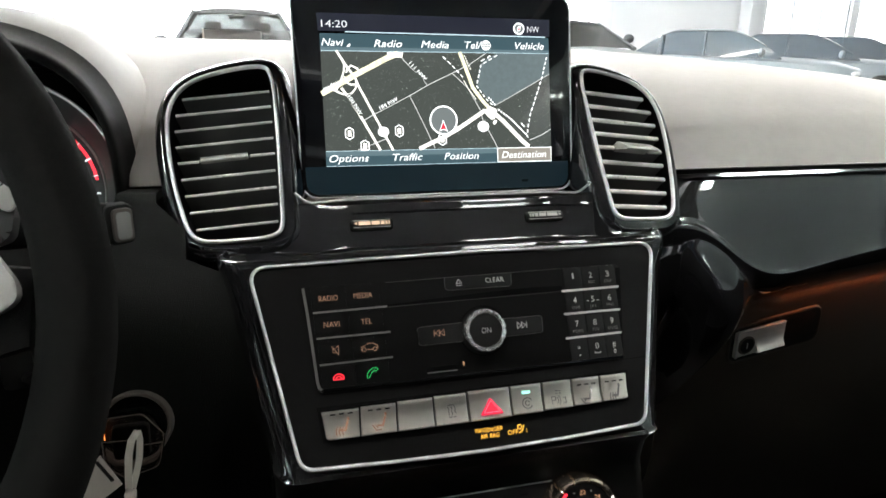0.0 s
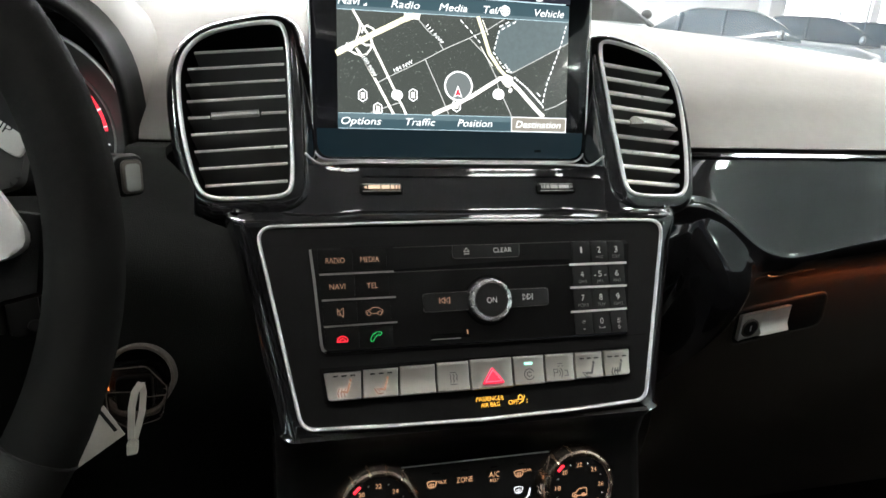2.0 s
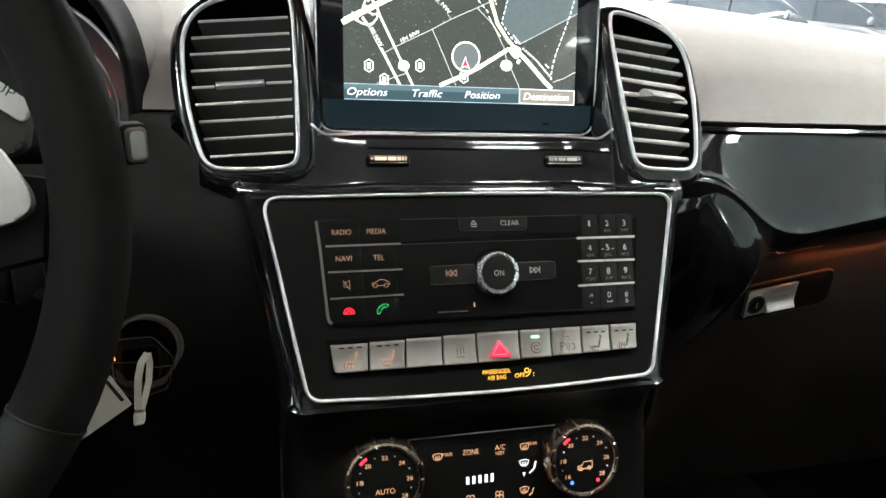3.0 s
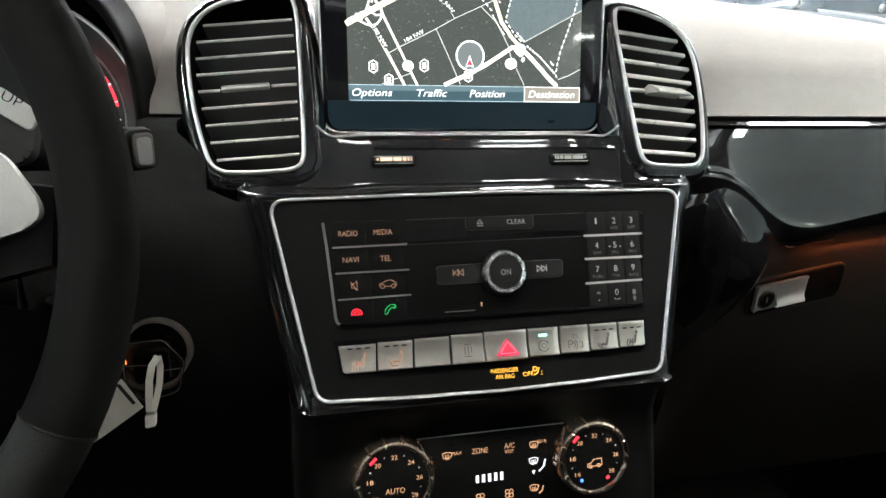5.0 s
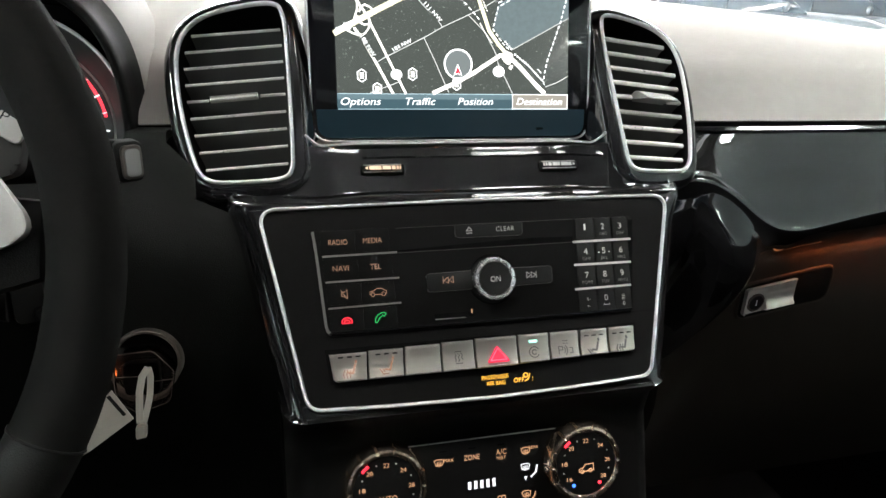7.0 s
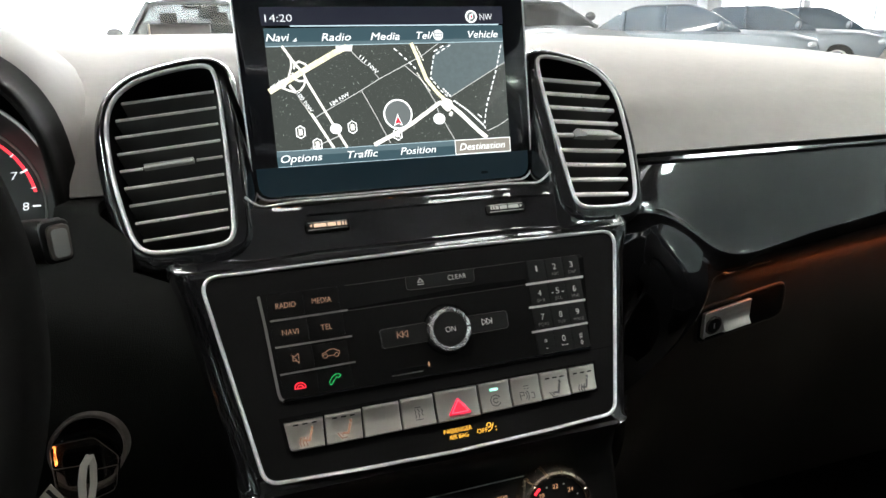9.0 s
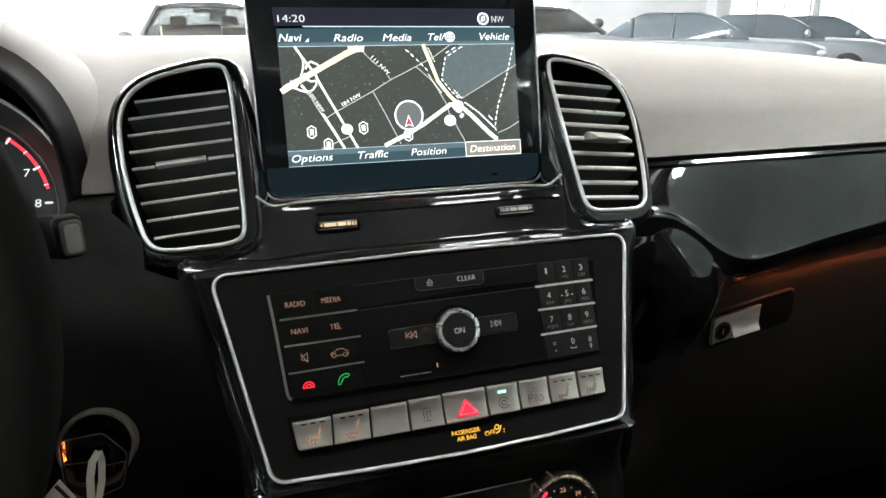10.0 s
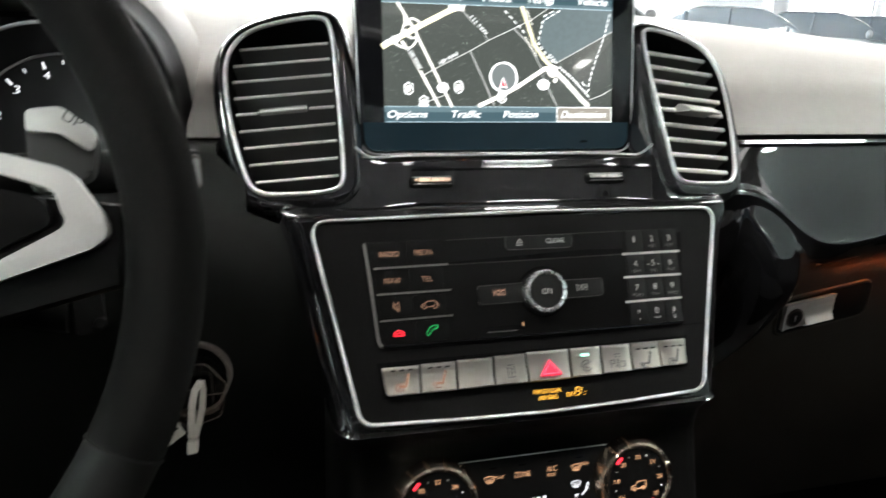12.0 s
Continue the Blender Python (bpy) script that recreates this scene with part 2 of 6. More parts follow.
def rounded(corners, n=6):
    """Outline from (x, y, radius) corners."""
    out, k = [], len(corners)
    for i, (x, y, r) in enumerate(corners):
        p = Vector((x, y))
        a, b = Vector(corners[i - 1][:2]) - p, Vector(corners[(i + 1) % k][:2]) - p
        if r <= 0:
            out.append((x, y))
            continue
        half = a.angle(b) / 2
        d = min(r / math.tan(half), a.length * 0.49, b.length * 0.49)
        p0, p1 = p + a.normalized() * d, p + b.normalized() * d
        for j in range(n + 1):
            t = j / n
            q = p0 * (1 - t) ** 2 + p * 2 * t * (1 - t) + p1 * t**2
            mid = p0.lerp(p1, t)
            out.append(tuple(q.lerp(mid, 0.12)))
    return out


def prism(M, outline, w0, w1, bevel=0.0, bm=None, segments=2):
    """A plate with that outline in mm, from w0 to w1, its upper edge rounded."""
    own = bmesh.new()
    lo = [own.verts.new(mm(M, u, v, w0)) for u, v in outline]
    hi = [own.verts.new(mm(M, u, v, w1)) for u, v in outline]
    k = len(outline)
    top = own.faces.new(hi)
    own.faces.new(lo[::-1])
    for i in range(k):
        own.faces.new((lo[i], lo[(i + 1) % k], hi[(i + 1) % k], hi[i]))
    if bevel:
        bmesh.ops.bevel(own, geom=list(top.edges), offset=bevel / 1000, segments=segments, profile=0.6, affect="EDGES", clamp_overlap=True)
    if bm is None:
        return own
    merge(bm, own)
    return bm


def merge(bm, other):
    tmp = bpy.data.meshes.new("tmp")
    other.to_mesh(tmp)
    other.free()
    bm.from_mesh(tmp)
    bpy.data.meshes.remove(tmp)
    return bm


def rect(u0, v0, u1, v1, r=0.0, n=4):
    return rounded([(u0, v0, r), (u1, v0, r), (u1, v1, r), (u0, v1, r)], n)


def ellipse(cu, cv, ru, rv=None, n=32, start=0.0):
    rv = ru if rv is None else rv
    return [(cu + ru * math.cos(start + 2 * math.pi * i / n), cv + rv * math.sin(start + 2 * math.pi * i / n)) for i in range(n)]


def sweep(points, profile, closed=False, up=Vector((0, 0, 1)), bm=None):
    """A profile of (side, height) in metres, along 3D points; up gives the height direction (a vector, or one for each point)."""
    bm = bm or bmesh.new()
    pts, k, rings = [Vector(p) for p in points], len(points), []
    for i, p in enumerate(pts):
        a = pts[i - 1] if (i or closed) else p
        b = pts[(i + 1) % k] if (i < k - 1 or closed) else p
        ahead = (b - a).normalized()
        h = up[i] if isinstance(up, list) else up
        side = ahead.cross(h).normalized()
        high = side.cross(ahead).normalized()
        rings.append([bm.verts.new(p + side * x + high * y) for x, y in profile])
    m = len(profile)
    for i in range(k if closed else k - 1):
        r0, r1 = rings[i], rings[(i + 1) % k]
        for j in range(m):
            bm.faces.new((r0[j], r0[(j + 1) % m], r1[(j + 1) % m], r1[j]))
    if not closed:
        bm.faces.new(rings[0][::-1])
        bm.faces.new(rings[-1])
    return bm


def disc_profile(r, n=8, squash=1.0):
    return [(r * math.cos(2 * math.pi * i / n), r * squash * math.sin(2 * math.pi * i / n)) for i in range(n)]


def loft(rows, closed=False, thick=0.0):
    """A sheet through rows of 3D points; thick gives it a back, that far against its normals."""
    bm = bmesh.new()
    grid = [[bm.verts.new(p) for p in row] for row in rows]
    for a, b in zip(grid, grid[1:]):
        k = len(a)
        for j in range(k if closed else k - 1):
            bm.faces.new((a[j], a[(j + 1) % k], b[(j + 1) % k], b[j]))
    if thick:
        bmesh.ops.recalc_face_normals(bm, faces=bm.faces)
        bmesh.ops.solidify(bm, geom=list(bm.faces), thickness=thick)
    return bm


def lathe(M, cu, cv, rows, n=40, ripple=None, bm=None):
    """A turned body on a face: rows of (radius, w) in mm, closed at the end; ripple(angle, row) scales the radius."""
    bm = bm or bmesh.new()
    rings = []
    for k, (r, w) in enumerate(rows):
        ring = []
        for i in range(n):
            a = 2 * math.pi * i / n
            q = r * (ripple(a, k) if ripple else 1)
            ring.append(bm.verts.new(mm(M, cu + q * math.cos(a), cv + q * math.sin(a), w)))
        rings.append(ring)
    for a, b in zip(rings, rings[1:]):
        for j in range(n):
            bm.faces.new((a[j], a[(j + 1) % n], b[(j + 1) % n], b[j]))
    bm.faces.new(rings[0][::-1])
    bm.faces.new(rings[-1])
    return bm


def block(x0, y0, z0, x1, y1, z1, bevel=0.0, M=Matrix(), bm=None):
    own = bmesh.new()
    bmesh.ops.create_cube(own, size=1.0)
    for v in own.verts:
        v.co = M @ Vector((x0 + (v.co.x + 0.5) * (x1 - x0), y0 + (v.co.y + 0.5) * (y1 - y0), z0 + (v.co.z + 0.5) * (z1 - z0)))
    if bevel:
        bmesh.ops.bevel(own, geom=list(own.edges), offset=bevel, segments=2, profile=0.6, affect="EDGES")
    return own if bm is None else merge(bm, own)


def strokes(M, lines, width, w0=0.0, w1=0.15):
    """Thin raised lines in mm along polylines."""
    bm = bmesh.new()
    h = width / 2
    for line in lines:
        for (x0, y0), (x1, y1) in zip(line, line[1:]):
            d = Vector((x1 - x0, y1 - y0))
            if d.length < 1e-6:
                continue
            d.normalize()
            n = Vector((-d.y, d.x)) * h
            e = d * h * 0.6
            q = [(x0 - e.x + n.x, y0 - e.y + n.y), (x0 - e.x - n.x, y0 - e.y - n.y), (x1 + e.x - n.x, y1 + e.y - n.y), (x1 + e.x + n.x, y1 + e.y + n.y)]
            prism(M, q, w0, w1, bm=bm)
    return bm


def arc(cu, cv, r, a0, a1, n=12, ry=None):
    ry = r if ry is None else ry
    return [(cu + r * math.cos(radians(a0 + (a1 - a0) * i / n)), cv + ry * math.sin(radians(a0 + (a1 - a0) * i / n))) for i in range(n + 1)]


def legend(M, words, cu, cv, width, height, parent, material, name="legend", w=0.1, shear=0.0, turn=0.0, bold=-0.006):
    """Words centred on (cu, cv) of a face, that wide and with capitals that high, in mm."""
    cu_data = bpy.data.curves.new("words", "FONT")
    cu_data.body, cu_data.size, cu_data.shear, cu_data.offset = words, 1.0, shear, bold
    cu_data.resolution_u = 3
    tmp = bpy.data.objects.new("words", cu_data)
    me = bpy.data.meshes.new_from_object(tmp)
    bpy.data.objects.remove(tmp)
    co = np.empty(len(me.vertices) * 3)
    me.vertices.foreach_get("co", co)
    co = co.reshape(-1, 3)
    lo, hi = co.min(0), co.max(0)
    cap = 0.7
    sx = width / (hi[0] - lo[0])
    sy = height / cap
    mid = (lo[0] + hi[0]) / 2
    turn_m = pose(0, 0, 0, 0, 0, turn)
    for v in me.vertices:
        q = turn_m @ Vector(((v.co.x - mid) * sx, (v.co.y - cap / 2) * sy, 0))
        v.co = mm(M, cu + q.x, cv + q.y, w)
    return part(name, me, material, parent)


RAD = plane((0, 0.0044, 1.0383), 27.4)
SCR = plane((0, 0.0946, 1.1483), 12.55)
CLI = plane((0, -0.0275, 0.909), 18.5)
VENT = Matrix(((0.982, 0.0, 0.188, 0.1257), (0.149, 0.611, -0.778, 0.0530), (-0.115, 0.792, 0.600, 1.1213), (0, 0, 0, 1)))

# ---- the showroom ----
showroom_floor = part("floor", block(-26, -16, -0.15, 30, 22, 0.0), TILE_FLOOR)
tagged(showroom_floor, "pale polished tile floor of the car showroom", "floor", kind="structure")
ceiling = part("ceiling", block(-14, -12, 5.0, 26, 18, 5.2), WALL_WHITE)
tagged(ceiling, "white showroom ceiling with tube lights under it", "ceiling", kind="structure")


def wall_with_openings(name, x0, x1, openings, z_top, along, at, thick, label):
    """A wall along x or y with window openings (a0, a1, z0, z1), built of butted blocks."""
    bm = bmesh.new()
    cuts = [x0]
    for a0, a1, z0, z1 in openings:
        cuts += [a0, a1]
    cuts.append(x1)

    def piece(a, b, z0, z1):
        if b - a < 1e-3 or z1 - z0 < 1e-3:
            return
        if along == "x":
            block(a, at, z0, b, at + thick, z1, bm=bm)
        else:
            block(at, a, z0, at + thick, b, z1, bm=bm)

    for i in range(0, len(cuts) - 1, 2):
        piece(cuts[i], cuts[i + 1], 0, z_top)
    for a0, a1, z0, z1 in openings:
        piece(a0, a1, 0, z0)
        piece(a0, a1, z1, z_top)
    return tagged(part(name, bm, WALL_WHITE), label, "wall", kind="structure")


AHEAD = [(-12.5, -6.6, 0.3, 4.6), (-6.2, -0.4, 0.3, 4.6), (0.0, 5.0, 0.3, 4.6), (15.0, 18.2, 0.9, 4.6), (18.5, 23.0, 0.9, 4.6)]
wall_with_openings("wall_north", -14, 26, AHEAD, 5.0, "x", 17.7, 0.3, "white showroom wall with wide bright windows")
# this side is out of view; its windows are added as light sources
wall_with_openings("wall_west", -12, 17.7, [(-10, -2, 0.3, 4.6), (-1.6, 7.6, 0.3, 4.6), (8, 16.5, 0.3, 4.6)], 5.0, "y", -14, 0.3, "unseen showroom side wall, tall windows added for light")
wall_with_openings("wall_east", -12, 17.7, [], 5.0, "y", 26, 0.3, "plain white showroom side wall")
wall_with_openings("wall_south", -14, 26.3, [], 5.0, "x", -12.3, 0.3, "plain white showroom back wall")


def window_frame(name, a0, a1, z0, z1, along, at):
    win = thing(name, ((a0 + a1) / 2, at, z0) if along == "x" else (at, (a0 + a1) / 2, z0), "grey steel showroom window frame", "window", kind="structure")
    for k in range(4):
        a = a0 + (a1 - a0) * k / 3
        lo, hi = (a, a + 0.06) if k == 0 else (a - 0.06, a) if k == 3 else (a - 0.03, a + 0.03)
        bm = block(lo, at, z0 + 0.06, hi, at + 0.08, z1, 0.004) if along == "x" else block(at, lo, z0 + 0.06, at + 0.08, hi, z1, 0.004)
        part("mullion", bm, STEEL_GREY, win)
    bm = block(a0, at, z0, a1, at + 0.08, z0 + 0.06, 0.004) if along == "x" else block(at, a0, z0, at + 0.08, a1, z0 + 0.06, 0.004)
    part("sill", bm, STEEL_GREY, win)


for i, (a0, a1, z0, z1) in enumerate(AHEAD):
    window_frame("window_%d" % (i + 1), a0, a1, z0, z1, "x", 17.8)
for i, (a0, a1) in enumerate([(-10, -2), (-1.6, 7.6), (8, 16.5)]):
    window_frame("window_%d" % (i + 6), a0, a1, 0.3, 4.6, "y", -13.9)

backdrop = part("backdrop", block(-26, 19.6, -0.1, 30, 19.7, 7.0), DAYLIGHT)
tagged(backdrop, "overexposed daylight outside the showroom windows", "backdrop", kind="structure")
# glowing sheet beyond the added side windows
backdrop_side = part("backdrop", block(-17.0, -14, -0.1, -16.9, 19.5, 7.0), DAYLIGHT)
tagged(backdrop_side, "bright sheet added outside the unseen side windows", "backdrop", kind="structure")

for x in (9.1, 14.0):
    col = part("column", block(x - 0.2, 16.9, 0, x + 0.25, 17.4, 5.0, 0.02), STEEL_GREY)
    tagged(col, "light grey steel column before the showroom wall", "column", kind="structure")


def ceiling_light(x, y, length, r=0.03):
    lamp = thing("ceiling_light", (x, y, 4.9), "long white tube light hung under the ceiling", "ceiling light", "ceiling lights")
    part("housing", block(x - length / 2, y - 0.14, 4.9, x + length / 2, y + 0.14, 4.995, 0.01), WALL_WHITE, lamp)
    for dy in (-0.07, 0.07):
        bm = bmesh.new()
        sweep([(x - length / 2 + 0.03, y + dy, 4.865), (x + length / 2 - 0.03, y + dy, 4.865)], disc_profile(r, 10), bm=bm)
        part("tube", bm, TUBE, lamp)


def panel_light(x, y, length):
    lamp = thing("ceiling_light", (x, y, 4.9), "white ceiling light with a glowing diffuser panel", "ceiling light", "panel lights")
    part("housing", block(x - length / 2, y - 0.32, 4.92, x + length / 2, y + 0.32, 4.995, 0.01), WALL_WHITE, lamp)
    part("diffuser", block(x - length / 2 + 0.02, y - 0.30, 4.90, x + length / 2 - 0.02, y + 0.30, 4.918, 0.004), PANEL_LIT, lamp)


for x in (-6.0, -2.0, 2.0, 6.0):
    for y in (3.0, 8.0):
        ceiling_light(x, y, 3.4)
for x, length in ((-3.8, 1.1), (-1.45, 0.6), (1.45, 0.6), (3.8, 1.1)):
    panel_light(x, -0.7, length)
for x in (-6.0, 0.0, 6.0):
    ceiling_light(x, -9.0, 3.4)


# ---- parked cars ----
def parked_car(name, label, paint, length, width, height, hood, belt, place, heading, suv=False):
    """A parked car, its nose along local -y. Heights in metres."""
    car = thing(name, place, label, "car", "parked cars")
    M = Matrix.Translation(place) @ pose(0, 0, 0, 0, 0, heading)
    L, W = length / 2, width / 2
    # side line of the lower body: station, top height, half width, underside
    st = [(-L, 0.62, 0.70, 0.32), (-L + 0.06, hood - 0.16, 0.82, 0.24), (-L + 0.45, hood - 0.05, 0.95, 0.22), (-L + 1.15, hood, 1.0, 0.22), (-L + 1.5, belt - 0.02, 1.0, 0.22),
          (0, belt, 1.0, 0.22), (L - 1.0, belt + 0.03, 1.0, 0.22), (L - 0.35, belt + (0.02 if suv else -0.01), 0.96, 0.24), (L - 0.05, belt - 0.12, 0.86, 0.3), (L, 0.6, 0.78, 0.36)]
    rows = []
    for y, top, hw, low in st:
        w = W * hw
        crown = 0.04
        rows.append([M @ Vector(p) for p in ((-w * 0.9, y, low), (-w, y, low + 0.14), (-w * 1.0, y, (low + top) / 2 + 0.08), (-w * 0.97, y, top - 0.05), (-w * 0.86, y, top), (-w * 0.4, y, top + crown), (0, y, top + crown * 1.2),
                                             (w * 0.4, y, top + crown), (w * 0.86, y, top), (w * 0.97, y, top - 0.05), (w, y, (low + top) / 2 + 0.08), (w, y, low + 0.14), (w * 0.9, y, low))])
    bm = loft(rows, closed=True)
    bm.faces.new([v for v in bm.verts if abs((M.inverted() @ v.co).y + L) < 1e-4])
    bm.faces.new([v for v in bm.verts if abs((M.inverted() @ v.co).y - L) < 1e-4])
    body = part("body", bm, paint, car, sharp=50)
    # cabin
    yf, yr = -L + 1.35, (L - 0.25 if suv else L - 0.75)
    rf, rr = yf + (0.75 if suv else 0.95), (yr - 0.25 if suv else yr - 0.85)
    wb, wr = W * (0.95 if suv else 0.88), W * (0.63 if suv else 0.62)
    base = [(-wb, yf), (wb, yf), (wb, yr), (-wb, yr)]
    top = [(-wr, rf), (wr, rf), (wr, rr), (-wr, rr)]
    zb, zt = belt - 0.01, height - 0.07
    if not suv:
        def ramp(t):
            t = min(1.0, max(0.0, t))
            return math.sin(t * math.pi / 2) ** 0.9

        cabin, roof = [], []
        for k in range(25):
            y = yf + (yr - yf) * k / 24
            up = min(ramp((y - yf) / 1.05), ramp((yr - y) / 0.95))
            z = zb + (height - zb) * up
            hw = wb + (wr - wb) * up
            cabin.append([M @ Vector((hw_ * s, y, zz)) for hw_, s, zz in ((wb, -1, zb - 0.05), (hw * 0.5 + wb * 0.5, -1, zb + (z - zb) * 0.5), (hw, -1, zb + (z - zb) * 0.88), (hw, -0.8, z - 0.012), (hw, 0, z), (hw, 0.8, z - 0.012), (hw, 1, zb + (z - zb) * 0.88), (hw * 0.5 + wb * 0.5, 1, zb + (z - zb) * 0.5), (wb, 1, zb - 0.05))])
            if up > 0.86:
                roof.append([M @ Vector((hw * s, y, z + 0.006 - 0.02 * abs(s) ** 3)) for s in (-0.98, -0.75, -0.4, 0, 0.4, 0.75, 0.98)])
        part("cabin_glass", loft(cabin), CAR_GLASS, car, "dark curved windows", sharp=60)
        part("roof", loft(roof, thick=0.02), paint, car, sharp=60)
        for s in (-1, 1):
            for k, r in ((12, 0.03), (19, 0.06)):
                part("pillar", sweep([cabin[k][0 if s < 0 else -1], cabin[k][1 if s < 0 else -2], cabin[k][2 if s < 0 else -3]], disc_profile(r, 8)), CAR_GLASS, car)
    roof_rows = []
    for k in range(7):
        y = rf - 0.06 + (rr - rf + 0.12) * k / 6
        lift = math.sin(math.pi * (k + 0.35) / 6.7) ** 0.7 * 0.09
        roof_rows.append([M @ Vector((wr * 1.03 * s, y, zt + lift * (1 - 0.55 * abs(s) ** 2.5) - 0.05 * abs(s) ** 4)) for s in (-1, -0.75, -0.4, 0, 0.4, 0.75, 1)])
    if suv:
        part("roof", loft(roof_rows, thick=0.09), paint, car, sharp=60)

    def pane(nm, a, b, c, d, material):
        q = [Vector(p) for p in (a, b, c, d)]
        mid = sum(q, Vector()) / 4
        q = [M @ (p + (mid - p) * 0.05) for p in q]
        own = bmesh.new()
        own.faces.new([own.verts.new(p) for p in q])
        bmesh.ops.solidify(own, geom=list(own.faces), thickness=0.006)
        g = part(nm, own, material, car)
        g.visible_shadow = False

    bl, rl = [(*p, zb) for p in base], [(*p, zt) for p in top]
    if suv:
        pane("windscreen", bl[0], bl[1], rl[1], rl[0], SUV_PANE)
    if suv:
        pane("rear_window", bl[2], bl[3], rl[3], rl[2], SUV_PANE)
    ym_b, ym_t = (yf + yr) / 2 + 0.05, (rf + rr) / 2
    for s in (-1, 1):
        if suv:
            pane("side_window", (s * wb, yf + 0.12, zb), (s * wb, ym_b, zb), (s * wr, ym_t, zt), (s * wr, rf + 0.02, zt), SUV_PANE)
            pane("side_window", (s * wb, ym_b + 0.06, zb), (s * wb, yr - 0.1, zb), (s * wr, rr - 0.02, zt), (s * wr, ym_t + 0.05, zt), SUV_PANE)
            for (ya, yb2), r in (((yf, rf), 0.045), ((ym_b + 0.03, ym_t + 0.03), 0.045), ((yr, rr), 0.06)):
                part("pillar", sweep([M @ Vector((s * wb, ya, zb - 0.02)), M @ Vector((s * (wr - 0.02), yb2 + 0.02, zt - 0.03))], disc_profile(r, 8)), paint, car)
        # mirror
        mb = bmesh.new()
        bmesh.ops.create_uvsphere(mb, u_segments=12, v_segments=8, radius=1.0)
        for v in mb.verts:
            v.co = M @ Vector((s * (W + 0.06) + v.co.x * 0.12, yf + 0.35 + v.co.y * 0.06, belt + (0.17 if suv else 0.08) + v.co.z * 0.085))
        part("mirror", mb, paint, car)
        hb = bmesh.new()
        bmesh.ops.create_uvsphere(hb, u_segments=12, v_segments=8, radius=1.0)
        for v in hb.verts:
            v.co = M @ Vector((s * W * 0.68 + v.co.x * 0.2, -L + 0.16 + v.co.y * 0.12, hood - 0.22 + v.co.z * 0.07))
        part("headlight", hb, LAMP_GLASS, car)
        for yw in (-L + 0.92, L - 0.95):
            W4 = M @ Matrix.Translation((s * (W - 0.11), yw, 0.34)) @ pose(0, 0, 0, 0, 90 * s, 0)
            tyre = part("wheel", lathe(W4, 0, 0, [(210, -110), (320, -105), (340, -70), (340, 70), (320, 105), (230, 112), (210, 90)], 28), RUBBER, car)
            rim = lathe(W4, 0, 0, [(205, 70), (215, 105), (200, 108), (180, 85), (60, 92), (50, 104), (20, 106)], 20)
            part("rim", rim, SILVER, tyre)
    # seats seen through the panes
    if suv:
        for sx in (-0.38, 0.38):
            seat = bmesh.new()
            block(sx - 0.24, yf + 1.15, belt - 0.4, sx + 0.24, yf + 1.32, belt + 0.18, 0.05, M, seat)
            block(sx - 0.13, yf + 1.2, belt + 0.2, sx + 0.13, yf + 1.3, belt + 0.38, 0.04, M, seat)
            part("seat", seat, SOFT_BLACK, car)
        part("inner_mirror", block(-0.13, rf - 0.1, zt - 0.14, 0.13, rf - 0.07, zt - 0.07, 0.01, M), SOFT_BLACK, car)
    return car


parked_car("parked_suv", "dark grey off-road car parked nose towards the windscreen", CAR_DARK, 4.7, 2.04, 1.83, 1.06, 1.12, (-0.40, 11.2, 0.0), 0, True)
platform = part("platform", block(2.6, 8.0, 0.0, 18.5, 16.6, 0.25, 0.01), TILE_FLOOR)
tagged(platform, "low tiled display platform in the showroom", "platform", kind="structure")
parked_car("parked_suv", "dark grey off-road car parked beside the wall", CAR_DARK, 4.7, 1.92, 1.60, 1.02, 1.08, (5.55, 11.8, 0.25), 8, True)
parked_car("parked_sedan", "blue-grey saloon car parked in a row", CAR_BLUE, 4.8, 1.86, 1.46, 0.92, 0.96, (8.75, 11.3, 0.25), 50)
parked_car("parked_sedan", "blue-grey saloon car parked in a row", CAR_BLUE, 4.8, 1.86, 1.46, 0.92, 0.96, (11.25, 12.0, 0.25), 50)
parked_car("parked_sedan", "blue-grey saloon car parked in a row", CAR_BLUE, 4.8, 1.86, 1.46, 0.92, 0.96, (13.6, 12.9, 0.25), 50)

# ---- the car's own shell ----
shell = thing("car_shell", (0, -0.6, 0.3), "closed cabin shell of the parked car, black headliner and carpet", "car body", kind="structure")
part("carpet", block(-0.86, -2.6, 0.30, 0.86, 0.95, 0.33), CARPET, shell)
def lining(xs_, ys_):
    return loft([[(x, y - (0.12 * (x / 0.66) ** 2 if y > 0 else 0), 1.70 + 0.03 * (1 - (x / 0.66) ** 2)) for x in xs_] for y in ys_], thick=0.03)


# headliner round an unseen roof opening, added to let ceiling light in
part("headliner", lining((-0.66, -0.4, -0.2, 0, 0.2, 0.4, 0.66), (0.25, 0.1, -0.02)), HEADLINER, shell)
part("headliner", lining((-0.66, -0.4, -0.2, 0, 0.2, 0.4, 0.66), (-0.95, -1.4, -2.6)), HEADLINER, shell)
for s in (-1, 1):
    part("headliner", lining((s * 0.66, s * 0.55, s * 0.42), (-0.02, -0.5, -0.95)), HEADLINER, shell)
# unseen black sheet added above the windscreen so the shelf reflects dark
header_rows = [[(x, y - 0.14 * (x / 0.66) ** 2, z) for x in (-0.66, -0.4, -0.2, 0, 0.2, 0.4, 0.66)] for y, z in ((0.255, 1.705), (0.35, 1.655), (0.44, 1.59))]
part("header_shade_sheet", loft(header_rows, thick=0.015), HEADLINER, shell)
